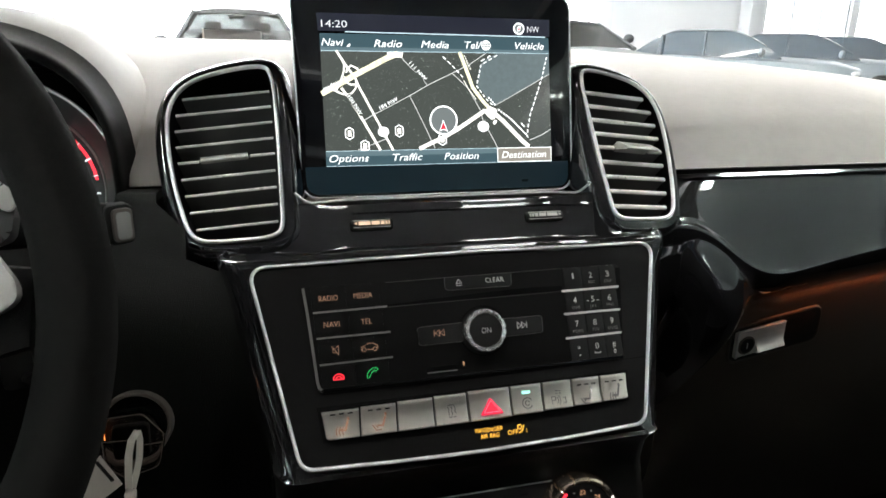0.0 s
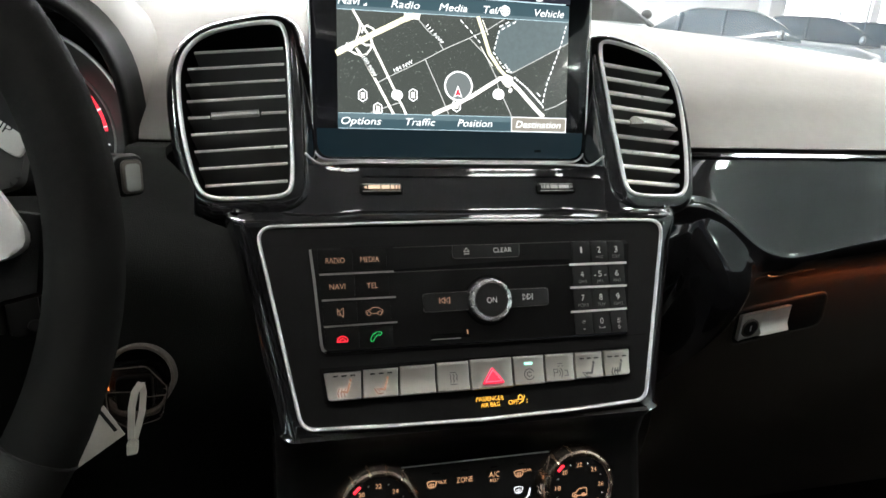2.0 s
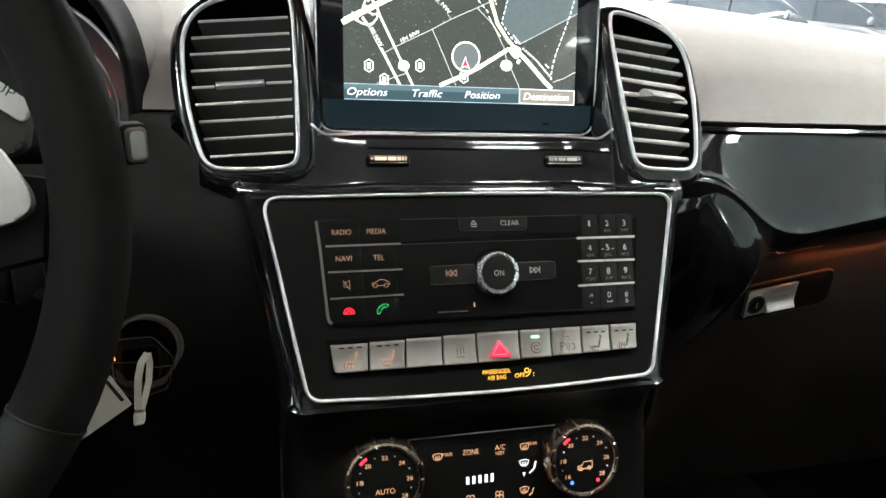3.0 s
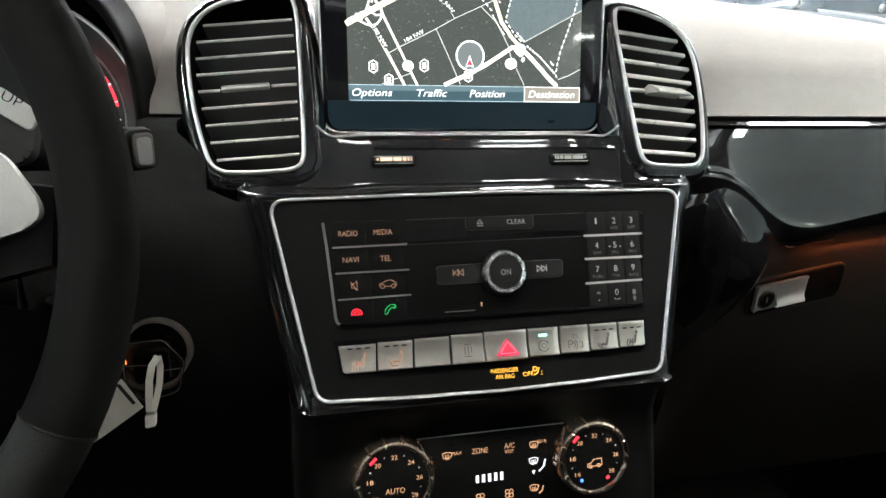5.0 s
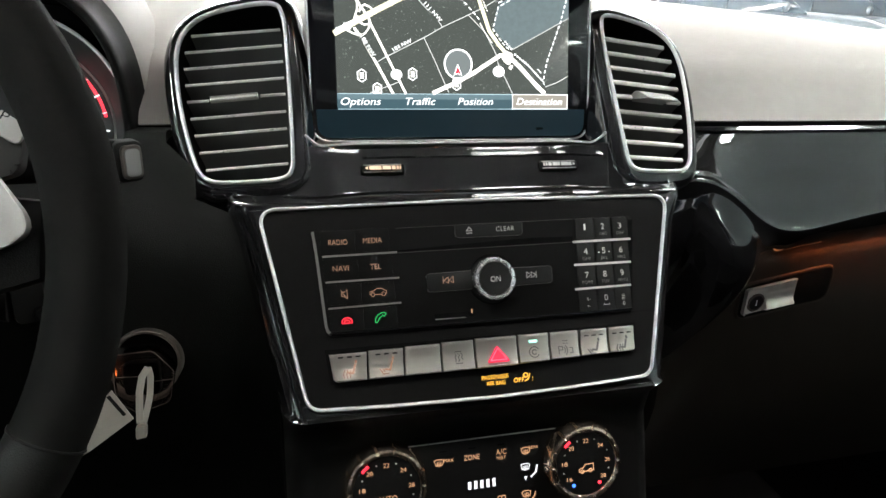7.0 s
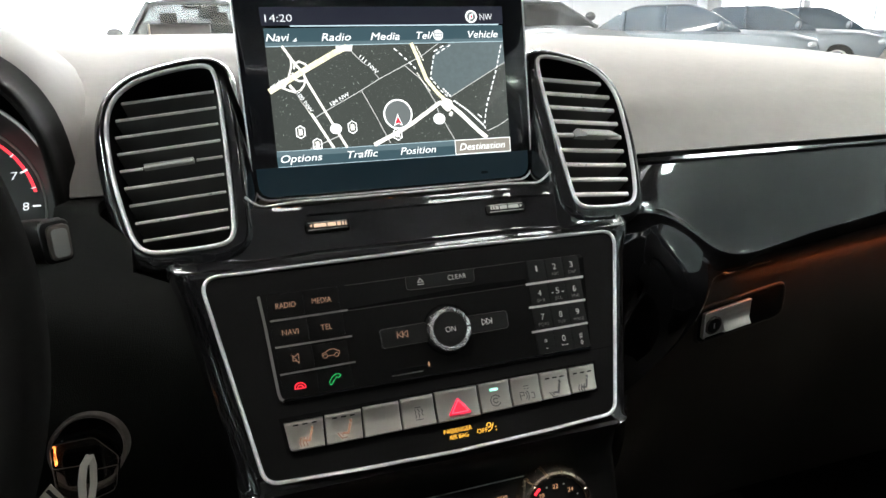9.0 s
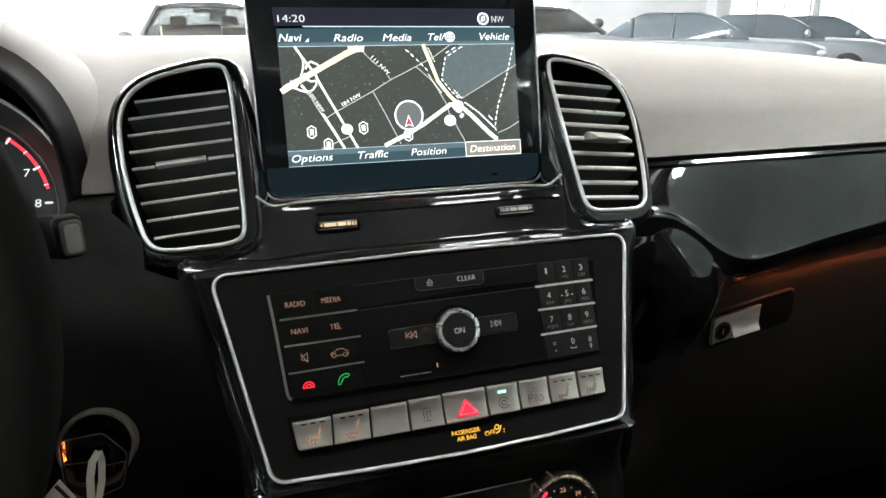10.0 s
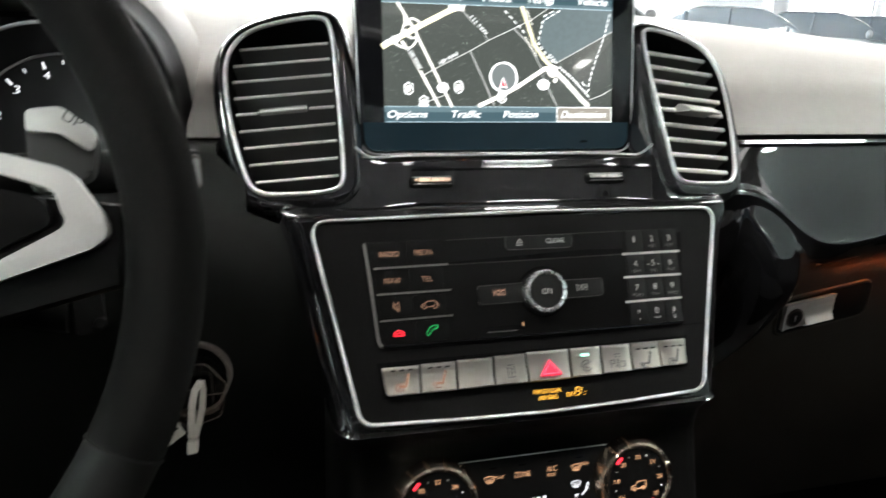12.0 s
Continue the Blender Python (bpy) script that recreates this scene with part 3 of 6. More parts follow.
sunroof = part("sunroof_glass", loft([[(x, y, 1.745 + 0.02 * (1 - (x / 0.42) ** 2)) for x in (-0.44, -0.2, 0, 0.2, 0.44)] for y in (0.0, -0.5, -0.97)], thick=0.004), SUNROOF_PANE, shell, "unseen dark roof glass, added to dim overhead light")
sunroof.visible_shadow = False
# rear panes are out of view; dark so little light enters from behind
part("rear_glass", block(-0.8, -2.6, 1.2, 0.8, -2.58, 1.7), SUV_PANE, shell, "unseen rear glass, darkened to keep light out")
for s in (-1, 1):
    part("rear_door_glass", block(min(s * 0.74, s * 0.75), -2.3, 1.12, max(s * 0.74, s * 0.75), -0.8, 1.71), CAR_GLASS, shell, "unseen rear side pane, darkened to keep light out")
for s in (-1, 1):
    pane_ = loft([[(s * (0.83 - 0.17 * k / 4) + s * 0.015 * math.sin(math.pi * k / 4), y, 1.12 + 0.58 * k / 4) for y in (-0.78, -0.4, 0.0, 0.16 - 0.09 * k / 4)] for k in range(5)], thick=0.004)
    door_glass = part("front_door_glass", pane_, DOOR_PANE, shell, "green-tinted front door glass", sharp=60)
    door_glass.visible_shadow = False
for s in (-1, 1):
    part("door_panel", block(min(s * 0.80, s * 0.90), -2.6, 0.30, max(s * 0.80, s * 0.90), 0.94, 1.12, 0.03), SOFT_BLACK, shell)
    part("windscreen_pillar", sweep([(s * 0.86, 0.42, 1.10), (s * 0.80, 0.18, 1.42), (s * 0.66, 0.06, 1.71)], disc_profile(0.045, 10)), HEADLINER, shell)
    part("door_pillar", sweep([(s * 0.82, -0.75, 1.10), (s * 0.64, -0.80, 1.71)], disc_profile(0.05, 10)), HEADLINER, shell)
    part("rear_pillar", sweep([(s * 0.82, -2.1, 1.10), (s * 0.64, -2.25, 1.71)], disc_profile(0.09, 10)), HEADLINER, shell)
part("rear_panel", block(-0.88, -2.65, 0.33, 0.88, -2.55, 1.2), SOFT_BLACK, shell)
part("bulkhead", block(-0.9, 0.90, 0.30, 0.9, 0.95, 1.12), SOFT_BLACK, shell)
part("underbody", block(-0.84, -2.6, 0.22, 0.84, 0.95, 0.30, 0.02), SOFT_BLACK, shell)
for s in (-1, 1):
    for yw in (-1.75, 0.95):
        W4 = Matrix.Translation((s * 0.78, yw, 0.36)) @ pose(0, 0, 0, 0, 90 * s, 0)
        part("tyre", lathe(W4, 0, 0, [(230, -110), (340, -105), (360, -70), (360, 70), (340, 105), (240, 112), (220, 90)], 28), RUBBER, shell)
for sx in (-0.39, 0.39):
    seat = thing("front_seat", (sx, -0.75, 0.33), "black front seat of the parked car", "seat", "front seats")
    part("cushion", block(sx - 0.25, -0.75, 0.45, sx + 0.25, -0.25, 0.72, 0.06), SOFT_BLACK, seat)
    part("base", block(sx - 0.2, -0.72, 0.33, sx + 0.2, -0.3, 0.45, 0.02), SOFT_BLACK, seat)
    part("backrest", block(sx - 0.25, -0.95, 0.62, sx + 0.25, -0.77, 1.30, 0.06), SOFT_BLACK, seat)
    part("headrest", block(sx - 0.13, -0.97, 1.34, sx + 0.13, -0.87, 1.52, 0.04), SOFT_BLACK, seat)
    for dx_ in (-0.05, 0.05):
        part("post", sweep([(sx + dx_, -0.92, 1.28), (sx + dx_, -0.92, 1.36)], disc_profile(0.006, 8)), BRIGHT_CHROME, seat)

rows = []
for k in range(7):
    t = k / 6
    y, z = 0.93 - 0.68 * t, 1.10 + 0.61 * t + 0.035 * math.sin(math.pi * t)
    hw = 0.86 - 0.20 * t
    rows.append([(hw * s, y - (0.5 - 0.38 * t) * s * s, z) for s in (-1, -0.66, -0.33, 0, 0.33, 0.66, 1)])
screen_glass = part("windscreen", loft(rows, thick=0.005), WINDSCREEN)
tagged(screen_glass, "clear curved windscreen above the dashboard", "windscreen", kind="structure")
screen_glass.visible_shadow = False
overhead = thing("overhead_console", (0, 0.03, 1.69), "black overhead console with small amber lights", "overhead console")
part("housing", block(-0.13, -0.01, 1.672, 0.13, 0.16, 1.699, 0.008), SOFT_BLACK, overhead)
for x in (-0.108, 0.108):
    part("ambient_light", lathe(Matrix.Translation((x, 0.005, 1.6715)) @ pose(0, 0, 0, 180, 0, 0), 0, 0, [(3.0, 0), (2.4, 0.8)], 16), GLOW_AMBER, overhead, "tiny amber light")

# ---- dashboard ----
dash = thing("dashboard", (0, 0.4, 0.8), "beige padded dashboard with gloss black trim", "dashboard")


def crest(x):
    return 1.240 - 0.034 * max(0.0, (x - 0.15) / 0.6) ** 1.6 - 0.01 * max(0.0, (-x - 0.3) / 0.5) ** 2


TOP = ((0.93, -0.03), (0.75, -0.006), (0.6, 0.0), (0.45, -0.002), (0.33, -0.013), (0.24, -0.031))
FRONT = ((0.168, 1.183, 0.012), (0.148, 1.176, 0.02), (0.138, 1.168, 0.02), (0.120, 1.150, 0.0), (0.106, 1.1365, 0.0), (0.118, 1.131, 0.0))


def pad(xs_):
    rows_ = [[(x, y, crest(x) + dz) for x in xs_] for y, dz in TOP]
    rows_ += [[(x, y, z - drop * max(0, x - 0.2)) for x in xs_] for y, z, drop in FRONT]
    return loft(rows_, thick=0.012)


def seam(xs_):
    return loft([[(x, 0.124, 1.137) for x in xs_], [(x, 0.109, 1.1352) for x in xs_], [(x, 0.109, 1.1305) for x in xs_], [(x, 0.122, 1.128) for x in xs_]], thick=0.004)


LEFT = [-0.224, -0.215, -0.205, -0.193]
COWL_X = [-0.55, -0.47, -0.39, -0.31, -0.26, -0.224]
FAR_LEFT = [-0.84, -0.7, -0.62, -0.55]
RIGHT = [0.193, 0.25, 0.3, 0.36, 0.42, 0.55, 0.7, 0.84]
part("upper_pad", pad(LEFT), BEIGE, dash, sharp=80)
part("upper_pad", pad(FAR_LEFT), BEIGE, dash, sharp=80)
part("upper_pad", loft([[(x, y, crest(x) + dz) for x in COWL_X] for y, dz in TOP] + [[(x, y, z) for x in COWL_X] for y, z in ((0.205, 1.192), (0.182, 1.184), (0.174, 1.165), (0.172, 1.12))], thick=0.004), BEIGE, dash, sharp=80)
part("upper_pad", pad(RIGHT), BEIGE, dash, sharp=80)
middle = [-0.193, -0.15, -0.1, -0.05, 0, 0.05, 0.1, 0.15, 0.193]
part("upper_pad", loft([[(x, y, crest(x) + dz) for x in middle] for y, dz in TOP] + [[(x, 0.205, 1.190) for x in middle], [(x, 0.195, 1.10) for x in middle]], thick=0.012), BEIGE, dash, sharp=80)
part("seam_strip", seam(LEFT), SOFT_BLACK, dash)
part("seam_strip", seam(FAR_LEFT), SOFT_BLACK, dash)
part("seam_strip", seam(RIGHT), SOFT_BLACK, dash)


def smooth(t):
    t = min(1.0, max(0.0, t))
    return t * t * (3 - 2 * t)


def spline(points, x, soft=0.022):
    """Smooth height along (x, z) points: the broken line, averaged over a short window."""
    px, pz = zip(*points)
    at = x + np.linspace(-1, 1, 41) * soft
    weight = 1 - np.linspace(-1, 1, 41) ** 2
    return float((np.interp(at, px, pz) * weight).sum() / weight.sum())


# passenger trim: tilted upper face, rolled ridge, undercut to the glove box
RIDGE = [(0.15, 1.090), (0.200, 1.097), (0.225, 1.088), (0.275, 1.052), (0.305, 1.046), (0.38, 1.060), (0.6, 1.090), (0.84, 1.10)]
EDGE = [(0.15, 0.80), (0.225, 0.86), (0.255, 0.93), (0.272, 0.969), (0.290, 0.995), (0.34, 1.004), (0.46, 1.017), (0.6, 1.030), (0.84, 1.045)]
tx = [0.160 + 0.680 * (i / 130) for i in range(131)]
trim_rows = []
for t in (0.0, 0.008, 0.02, 0.04, 0.07, 0.11, 0.17, 0.25, 0.37, 0.5, 0.63, 0.75, 0.85, 0.92):
    trim_rows.append([(x, 0.110 - (0.110 - 0.068) * t ** 0.86, 1.1295 + (spline(RIDGE, x) + 0.004 - 1.1295) * t) for x in tx])
for a in (62, 50, 38, 26, 12, -2, -16):
    trim_rows.append([(x, 0.0700 - 0.0048 * math.cos(radians(a)), spline(RIDGE, x) - 0.001 + 0.0048 * math.sin(radians(a))) for x in tx])
for t in (0.04, 0.08, 0.13, 0.19, 0.26, 0.34, 0.43, 0.53, 0.63, 0.73, 0.83, 0.92, 1.0):
    row = []
    for x in tx:
        top, low = spline(RIDGE, x), spline(EDGE, x)
        swell = 0.25 * (top - low) * 4 * t * (1 - t) ** 1.6
        turn_in = min(0.06, 0.046 * (max(0.0, 0.266 - x) / 0.06) ** 2) * min(1.0, 2.5 * t)
        bulge = 0.0665 + (0.1135 - 0.0665) * t ** 2.0 - swell + turn_in
        under = 0.068 + (0.1135 - 0.068) * t ** 0.8
        near = 0.3 + 0.7 * smooth((0.305 - x) / 0.06)
        row.append((x, under + (bulge - under) * near, top - 0.006 + (low - top + 0.006) * t))
    trim_rows.append(row)
part("passenger_trim", loft(trim_rows, thick=0.003), PIANO, dash, "gloss black wave-shaped passenger trim", sharp=80)
strip = [(x, 0.1205, spline(EDGE, x) + 0.0055) for x in tx if x > 0.36]
lip_rows = [[(x, y, z) for x in tx[::4]] for y, z in ((0.1095, 1.1322), (0.1076, 1.1318), (0.1046, 1.1288), (0.1046, 1.1280), (0.1095, 1.1262))]
part("trim_lip", loft(lip_rows), PIANO, dash, "bevelled gloss black lip", sharp=12)
part("ambient_strip", sweep(strip, disc_profile(0.0012, 6)), GLOW_AMBER, dash, "thin amber ambient light strip")

# driver's lower panel
dx = [-0.84, -0.6, -0.45, -0.35, -0.28, -0.236, -0.228, -0.22, -0.17, -0.14]
drv = [(0.112, 1.134), (0.080, 1.136), (0.074, 1.131), (0.062, 1.115), (0.050, 1.098), (0.040, 1.08), (0.032, 1.06), (0.027, 1.035), (0.025, 1.005), (0.027, 0.97), (0.034, 0.93), (0.052, 0.84), (0.075, 0.74), (0.10, 0.62)]
panel_rows = []
for y, z in drv:
    limit = -0.203 if z > 1.12 else -0.185 if z > 1.09 else -0.14
    panel_rows.append([(min(x, limit), y, z - (0.02 if x < -0.23 and z > 1.12 else 0.0)) for x in dx])
part("driver_panel", loft(panel_rows, thick=0.006), PANEL_GRAIN, dash, "dark grained lower driver panel", sharp=60)

# ---- glove box ----
glove = thing("glove_box", (0.53, 0.13, 0.75), "closed taupe glove box under the gloss black trim", "glove box")
gx = [0.235 + 0.6 * (i / 40) for i in range(41)]
glove_rows = []
for t in (0.0, 0.02, 0.06, 0.12, 0.2, 0.3, 0.42, 0.55, 0.7, 0.85, 1.0):
    glove_rows.append([(x, 0.1225 + (0.004 if t == 0 else 0) + 0.16 * max(0.0, t - 0.2) ** 1.5, (spline(EDGE, x) + 0.006) * (1 - t) + 0.62 * t) for x in gx])
part("door", loft(glove_rows, thick=0.01), TAUPE, glove, sharp=60)
GLV = Matrix(((1, 0, 0, 0.341), (0, 0, -1, 0.1205), (0.16, 1, 0, 0.9575), (0, 0, 0, 1)))
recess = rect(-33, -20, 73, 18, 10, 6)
# no pocket is cut: a black plate carries its shade
part("latch_pocket_plate", prism(GLV, recess, -1.0, 0.5, 0.3), SOFT_BLACK, glove, "flat black plate with the latch pocket's shade in its colour")
part("recess_rim", sweep([mm(GLV, u, v, 0.2) for u, v in recess], [(-0.0016, -0.001), (-0.0010, 0.0007), (0.0, 0.0011), (0.0012, 0.0006), (0.0022, -0.001)], True, Vector((0, -1, 0))), TAUPE, glove)
latch = part("latch", prism(GLV, rect(-28, -14, 29, 13.5, 2.0), 0.4, 3.4, 1.0), SILVER, glove, "satin silver latch")
part("latch_rim", strokes(GLV, [[(-27, -13), (-27, 12.6), (-26, 13.4), (27, 13.4)]], 1.8, 3.4, 5.2), CHROME, latch)
handle_rows = [[mm(GLV, u, v, w) for u in (-4, -3, 26, 27)] for v, w in ((11.5, 4.2), (10, 3.9), (7, 3.5), (4, 3.3), (1, 3.5), (-2, 4.0), (-5, 4.9), (-8, 6.4), (-10, 8.0), (-11.5, 8.4), (-12.5, 7.0), (-13, 3.4))]
part("latch_handle", loft(handle_rows), SILVER, latch, "concave silver pull", sharp=60)
part("lock", lathe(GLV, -16.0, -2.0, [(9.5, 3.4), (9.5, 4.8), (8.6, 5.2)], 28), DARK_METAL, latch)
part("lock_core", lathe(GLV, -16.0, -2.0, [(7.6, 5.1), (7.4, 5.5)], 24), KEY_BLACK, latch)
part("keyhole", prism(GLV, rect(-16.6, -5.0, -15.4, 1.0, 0.3), 5.5, 5.7), CHROME, latch)

# ---- centre fascia ----
fascia = thing("centre_fascia", (0, 0.05, 0.7), "piano black centre stack fascia", "centre console")


def stack_row(y, z, hw, depth=0.12, roll=0.016):
    pts = []
    left = [(-(hw + roll * 1.15), y + depth), (-(hw + roll * 1.12), y + 0.045), (-(hw + roll), y + 0.022), (-(hw + roll * 0.72), y + 0.008), (-(hw + roll * 0.35), y + 0.002), (-hw, y)]
    for x, yy in left:
        pts.append((x, yy, z))
    for s in (-0.66, -0.33, 0, 0.33, 0.66):
        pts.append((s * hw, y, z))
    for x, yy in reversed(left):
        pts.append((-x, yy, z))
    return pts


fr = [(0.0345, 1.0965, 0.150), (0.0330, 1.0935, 0.151)]
for k in range(1, 9):
    v = 0.062 - 0.132 * k / 8
    p = RAD @ Vector((0, v, -0.004))
    fr.append((p.y, p.z, 0.150 - 0.028 * k / 8))
fr += [(-0.0285, 0.9715, 0.122), (-0.0245, 0.966, 0.1215), (-0.019, 0.958, 0.121), (-0.0165, 0.948, 0.121)]
for v in (0.030, 0.0, -0.04, -0.09, -0.16):
    p = CLI @ Vector((0, v, -0.002))
    fr.append((p.y, p.z, 0.120))
fr.append((-0.10, 0.62, 0.12))
part("lower_fascia", loft([stack_row(*r) for r in fr[10:]], thick=0.003), SATIN_BLACK, fascia, sharp=70)

# ---- air vents ----
RING = [(-1.0, 118, 0), (2, 121.5, 0), (9, 123.6, 0), (26, 122.6, 0), (44, 119.5, 0), (55, 115.5, 0), (63.5, 109, 0), (69, 100.5, 0), (71.6, 90, 0), (72.2, 80, 0), (71.2, 62, 0), (68.6, 42, 0), (65.2, 24, 0),
        (61.2, 8, 0), (58.6, 0, 0), (54.5, -6, 0), (48, -9.6, 0), (40, -10.8, 0), (22, -11.8, 0), (8, -12.0, 0), (1.0, -10.6, 0), (-2.4, -6.5, 0), (-3.6, 2, 0), (-3.9, 30, 0), (-3.9, 70, 0), (-3.4, 105, 0)]
RING2 = [(u, v) for u, v, _ in RING]


def smooth_closed(points, times=2):
    for _ in range(times):
        out = []
        for a, b in zip(points, points[1:] + points[:1]):
            out += [(a[0] * 0.75 + b[0] * 0.25, a[1] * 0.75 + b[1] * 0.25), (a[0] * 0.25 + b[0] * 0.75, a[1] * 0.25 + b[1] * 0.75)]
        points = out
    return points


def grown(points, d, cu=33.0, cv=55.0):
    """The outline moved outwards by d mm."""
    out, k = [], len(points)
    for i, (x, y) in enumerate(points):
        a, b = Vector(points[i - 1]), Vector(points[(i + 1) % k])
        t = (b - a).normalized()
        n = Vector((t.y, -t.x))
        if n.dot(Vector((x - cu, y - cv))) < 0:
            n = -n
        out.append((x + n.x * d, y + n.y * d))
    return out


LOOP = smooth_closed(RING2, 1)


MIRROR = Matrix.Diagonal((-1, 1, 1, 1))


def span(v, loop):
    """Where the level line v crosses the outline."""
    hits = []
    for (x0, y0), (x1, y1) in zip(loop, loop[1:] + loop[:1]):
        if (y0 - v) * (y1 - v) < 0:
            hits.append(x0 + (x1 - x0) * (v - y0) / (y1 - y0))
    return min(hits), max(hits)


def air_vent(mirror):
    M = VENT
    vent = thing("air_vent", (M @ Vector((0.033, 0.05, 0))) if not mirror else MIRROR @ (M @ Vector((0.033, 0.05, 0))), "black dashboard air vent framed by a satin chrome ring", "air vent", "dashboard air vents")

    def put(name, bm, material, parent=vent, label="", sharp=35):
        if mirror:
            bmesh.ops.transform(bm, matrix=MIRROR, verts=bm.verts)
        return part(name, bm, material, parent, label, sharp)

    # gloss bezel: rolled collar round the ring
    collar = []
    for d, w, flat in ((-0.5, -2.0, -2.0), (1.2, -0.7, -0.9), (3.0, -0.5, -0.9), (5.0, -0.8, -1.3), (7.0, -1.7, -2.0), (8.8, -3.2, -2.9), (10.2, -5.6, -4.0), (11.4, -9.5, -5.4), (12.2, -16.0, -7.4), (12.4, -40.0, -20.0), (12.4, -75.0, -40.0)):
        row = []
        for u, v in grown(LOOP, d):
            low = smooth((14.0 - v) / 22.0)
            row.append(mm(M, u, v, w + (flat - w) * low))
        collar.append(row)
    put("bezel", loft(collar, closed=True), PIANO, sharp=80)
    ring_pts = [mm(M, u, v, -0.2) for u, v in LOOP]
    out = (M.to_3x3() @ Vector((0, 0, 1))).normalized()
    put("chrome_ring", sweep(ring_pts, [(-0.0014, -0.001), (-0.0012, 0.0008), (-0.0005, 0.0015), (0.0005, 0.0015), (0.0012, 0.0008), (0.0014, -0.001)], True, out), CHROME, sharp=60)
    duct = []
    for d, w in ((-0.5, -0.5), (-1.5, -6), (-3.0, -40), (-12, -60)):
        duct.append([mm(M, u, v, w) for u, v in grown(LOOP, d)])
    bm = loft(duct, closed=True)
    bm.faces.new([v for v in bm.verts][-len(LOOP):])
    put("duct", bm, PIT)
    inner = grown(LOOP, -2.0)
    # wider silvered noses on the passenger side stand in for lit upper blade faces
    full = 1.0 if mirror else 1.75
    nose = [(-0.0011 * full, -0.0006 * full), (-0.0008 * full, 0.0002), (0.0, 0.0006), (0.0008 * full, 0.0002), (0.0011 * full, -0.0006 * full)]
    for k in range(9):
        v = 103.6 - 12.85 * k
        a, b = span(v, inner)
        a, b = a + 1.2, b - 1.8
        n = 6
        rows = []
        for w, dv in ((-4.0, 0.0), (-4.6, -1.3), (-30, -7.0), (-30, -5.6)):
            rows.append([mm(M, a + (b - a) * i / n, v + dv + 0.6 * (i / n), w) for i in range(n + 1)])
        rows.append(rows[0])
        put("slat", loft(rows), SLAT)
        tip = [mm(M, a + 0.5 + (b - a - 1.0) * i / n, v + 0.6 * (i / n) - 0.5, -3.7) for i in range(n + 1)]
        if k != 4:
            put("slat_edge", sweep(tip, nose, False, out), SLAT_EDGE, sharp=70)
    for u in (14, 28, 42, 54):
        fin = bmesh.new()
        put("rear_fin", prism(M, [(u - 0.6, 4 if u < 50 else 14), (u + 0.6, 4 if u < 50 else 14), (u + 0.6, 108), (u - 0.6, 108)], -48, -32, bm=fin), PIT)
    # sliding tab: wedge that stands out of the middle slat
    a, b = span(52.2, inner)
    tab = bmesh.new()
    t0, t1 = 18.0, 50.0
    prof = [(53.8, -4.6), (54.0, -1.6), (53.4, -0.8), (52.8, -1.6), (51.4, -1.6), (50.8, -0.8), (50.2, -1.6), (50.2, -4.6)] if mirror else [(55.5, -6.0), (56.2, -0.5), (55.2, 1.6), (46.6, 9.6), (45.4, 9.6), (45.0, 8.2), (50.5, -3.0), (50.5, -7.0)]
    rows = [[mm(M, t, v, w) for v, w in prof] for t in (t0, t0 + 1.0, t1 - 1.0, t1)]
    bm = loft(rows, closed=True)
    k = len(prof)
    vs = list(bm.verts)
    bm.faces.new(vs[:k])
    bm.faces.new(vs[-k:])
    put("tab", bm, SILVER, label="satin silver direction tab")
    for lo, hi in ((a + 1.5, t0 - 1.5), (t1 + 1.5, b - 2)):
        put("slat_edge", sweep([mm(M, lo, 52.0, -3.6), mm(M, hi, 52.4, -3.6)], nose, False, out), SLAT_EDGE, sharp=70)
    return vent


air_vent(False)
air_vent(True)

# ---- gloss shell of the fascia: shelf under the display, vent carriers, radio surround ----
SHELF = [(1.0965, 0.0385), (1.0975, 0.0408), (1.0990, 0.0424), (1.1080, 0.0502), (1.1180, 0.0592), (1.1260, 0.0664), (1.1287, 0.0700)]


def shell_y(x, z):
    """Depth of the gloss shell: the shelf in the middle, the faces that carry the vents at both sides."""
    ax = abs(x)
    zs, ys = zip(*SHELF)
    mid = float(np.interp(z, zs, ys)) + 0.003 * (min(ax, 0.128) / 0.128) ** 2
    u = (ax - 0.1257) / 0.982
    v = (z - 1.1213 + 0.115 * u) / 0.792
    side = 0.0530 + 0.149 * u + 0.611 * v + 0.0058
    y = mid + (min(side, mid) - mid) * smooth((ax - 0.070) / 0.055)
    return 0.0345 + (y - 0.0345) * smooth((z - 1.0965) / 0.004)


def shell_row(z, hw, y_of, roll=0.016):
    right = [(hw + roll * math.sin(radians(a)), 0.022 * (1 - math.cos(radians(a)))) for a in (10, 20, 32, 45, 60, 75, 90)] + [(hw + roll * 1.12, 0.05), (hw + roll * 1.15, 0.12)]
    y_end = y_of(hw)
    row = [(-x, y_end + dy, z) for x, dy in reversed(right)]
    row += [(hw * (-1 + i / 40), y_of(hw * (-1 + i / 40)), z) for i in range(81)]
    return row + [(x, y_end + dy, z) for x, dy in right]


shell_rows = []
for k in (4, 2, 1):
    shell_rows.append([(x, y + 0.006 * k, z - 0.003 * k) for x, y, z in shell_row(1.1289, 0.176, lambda x: shell_y(x, 1.1287))])
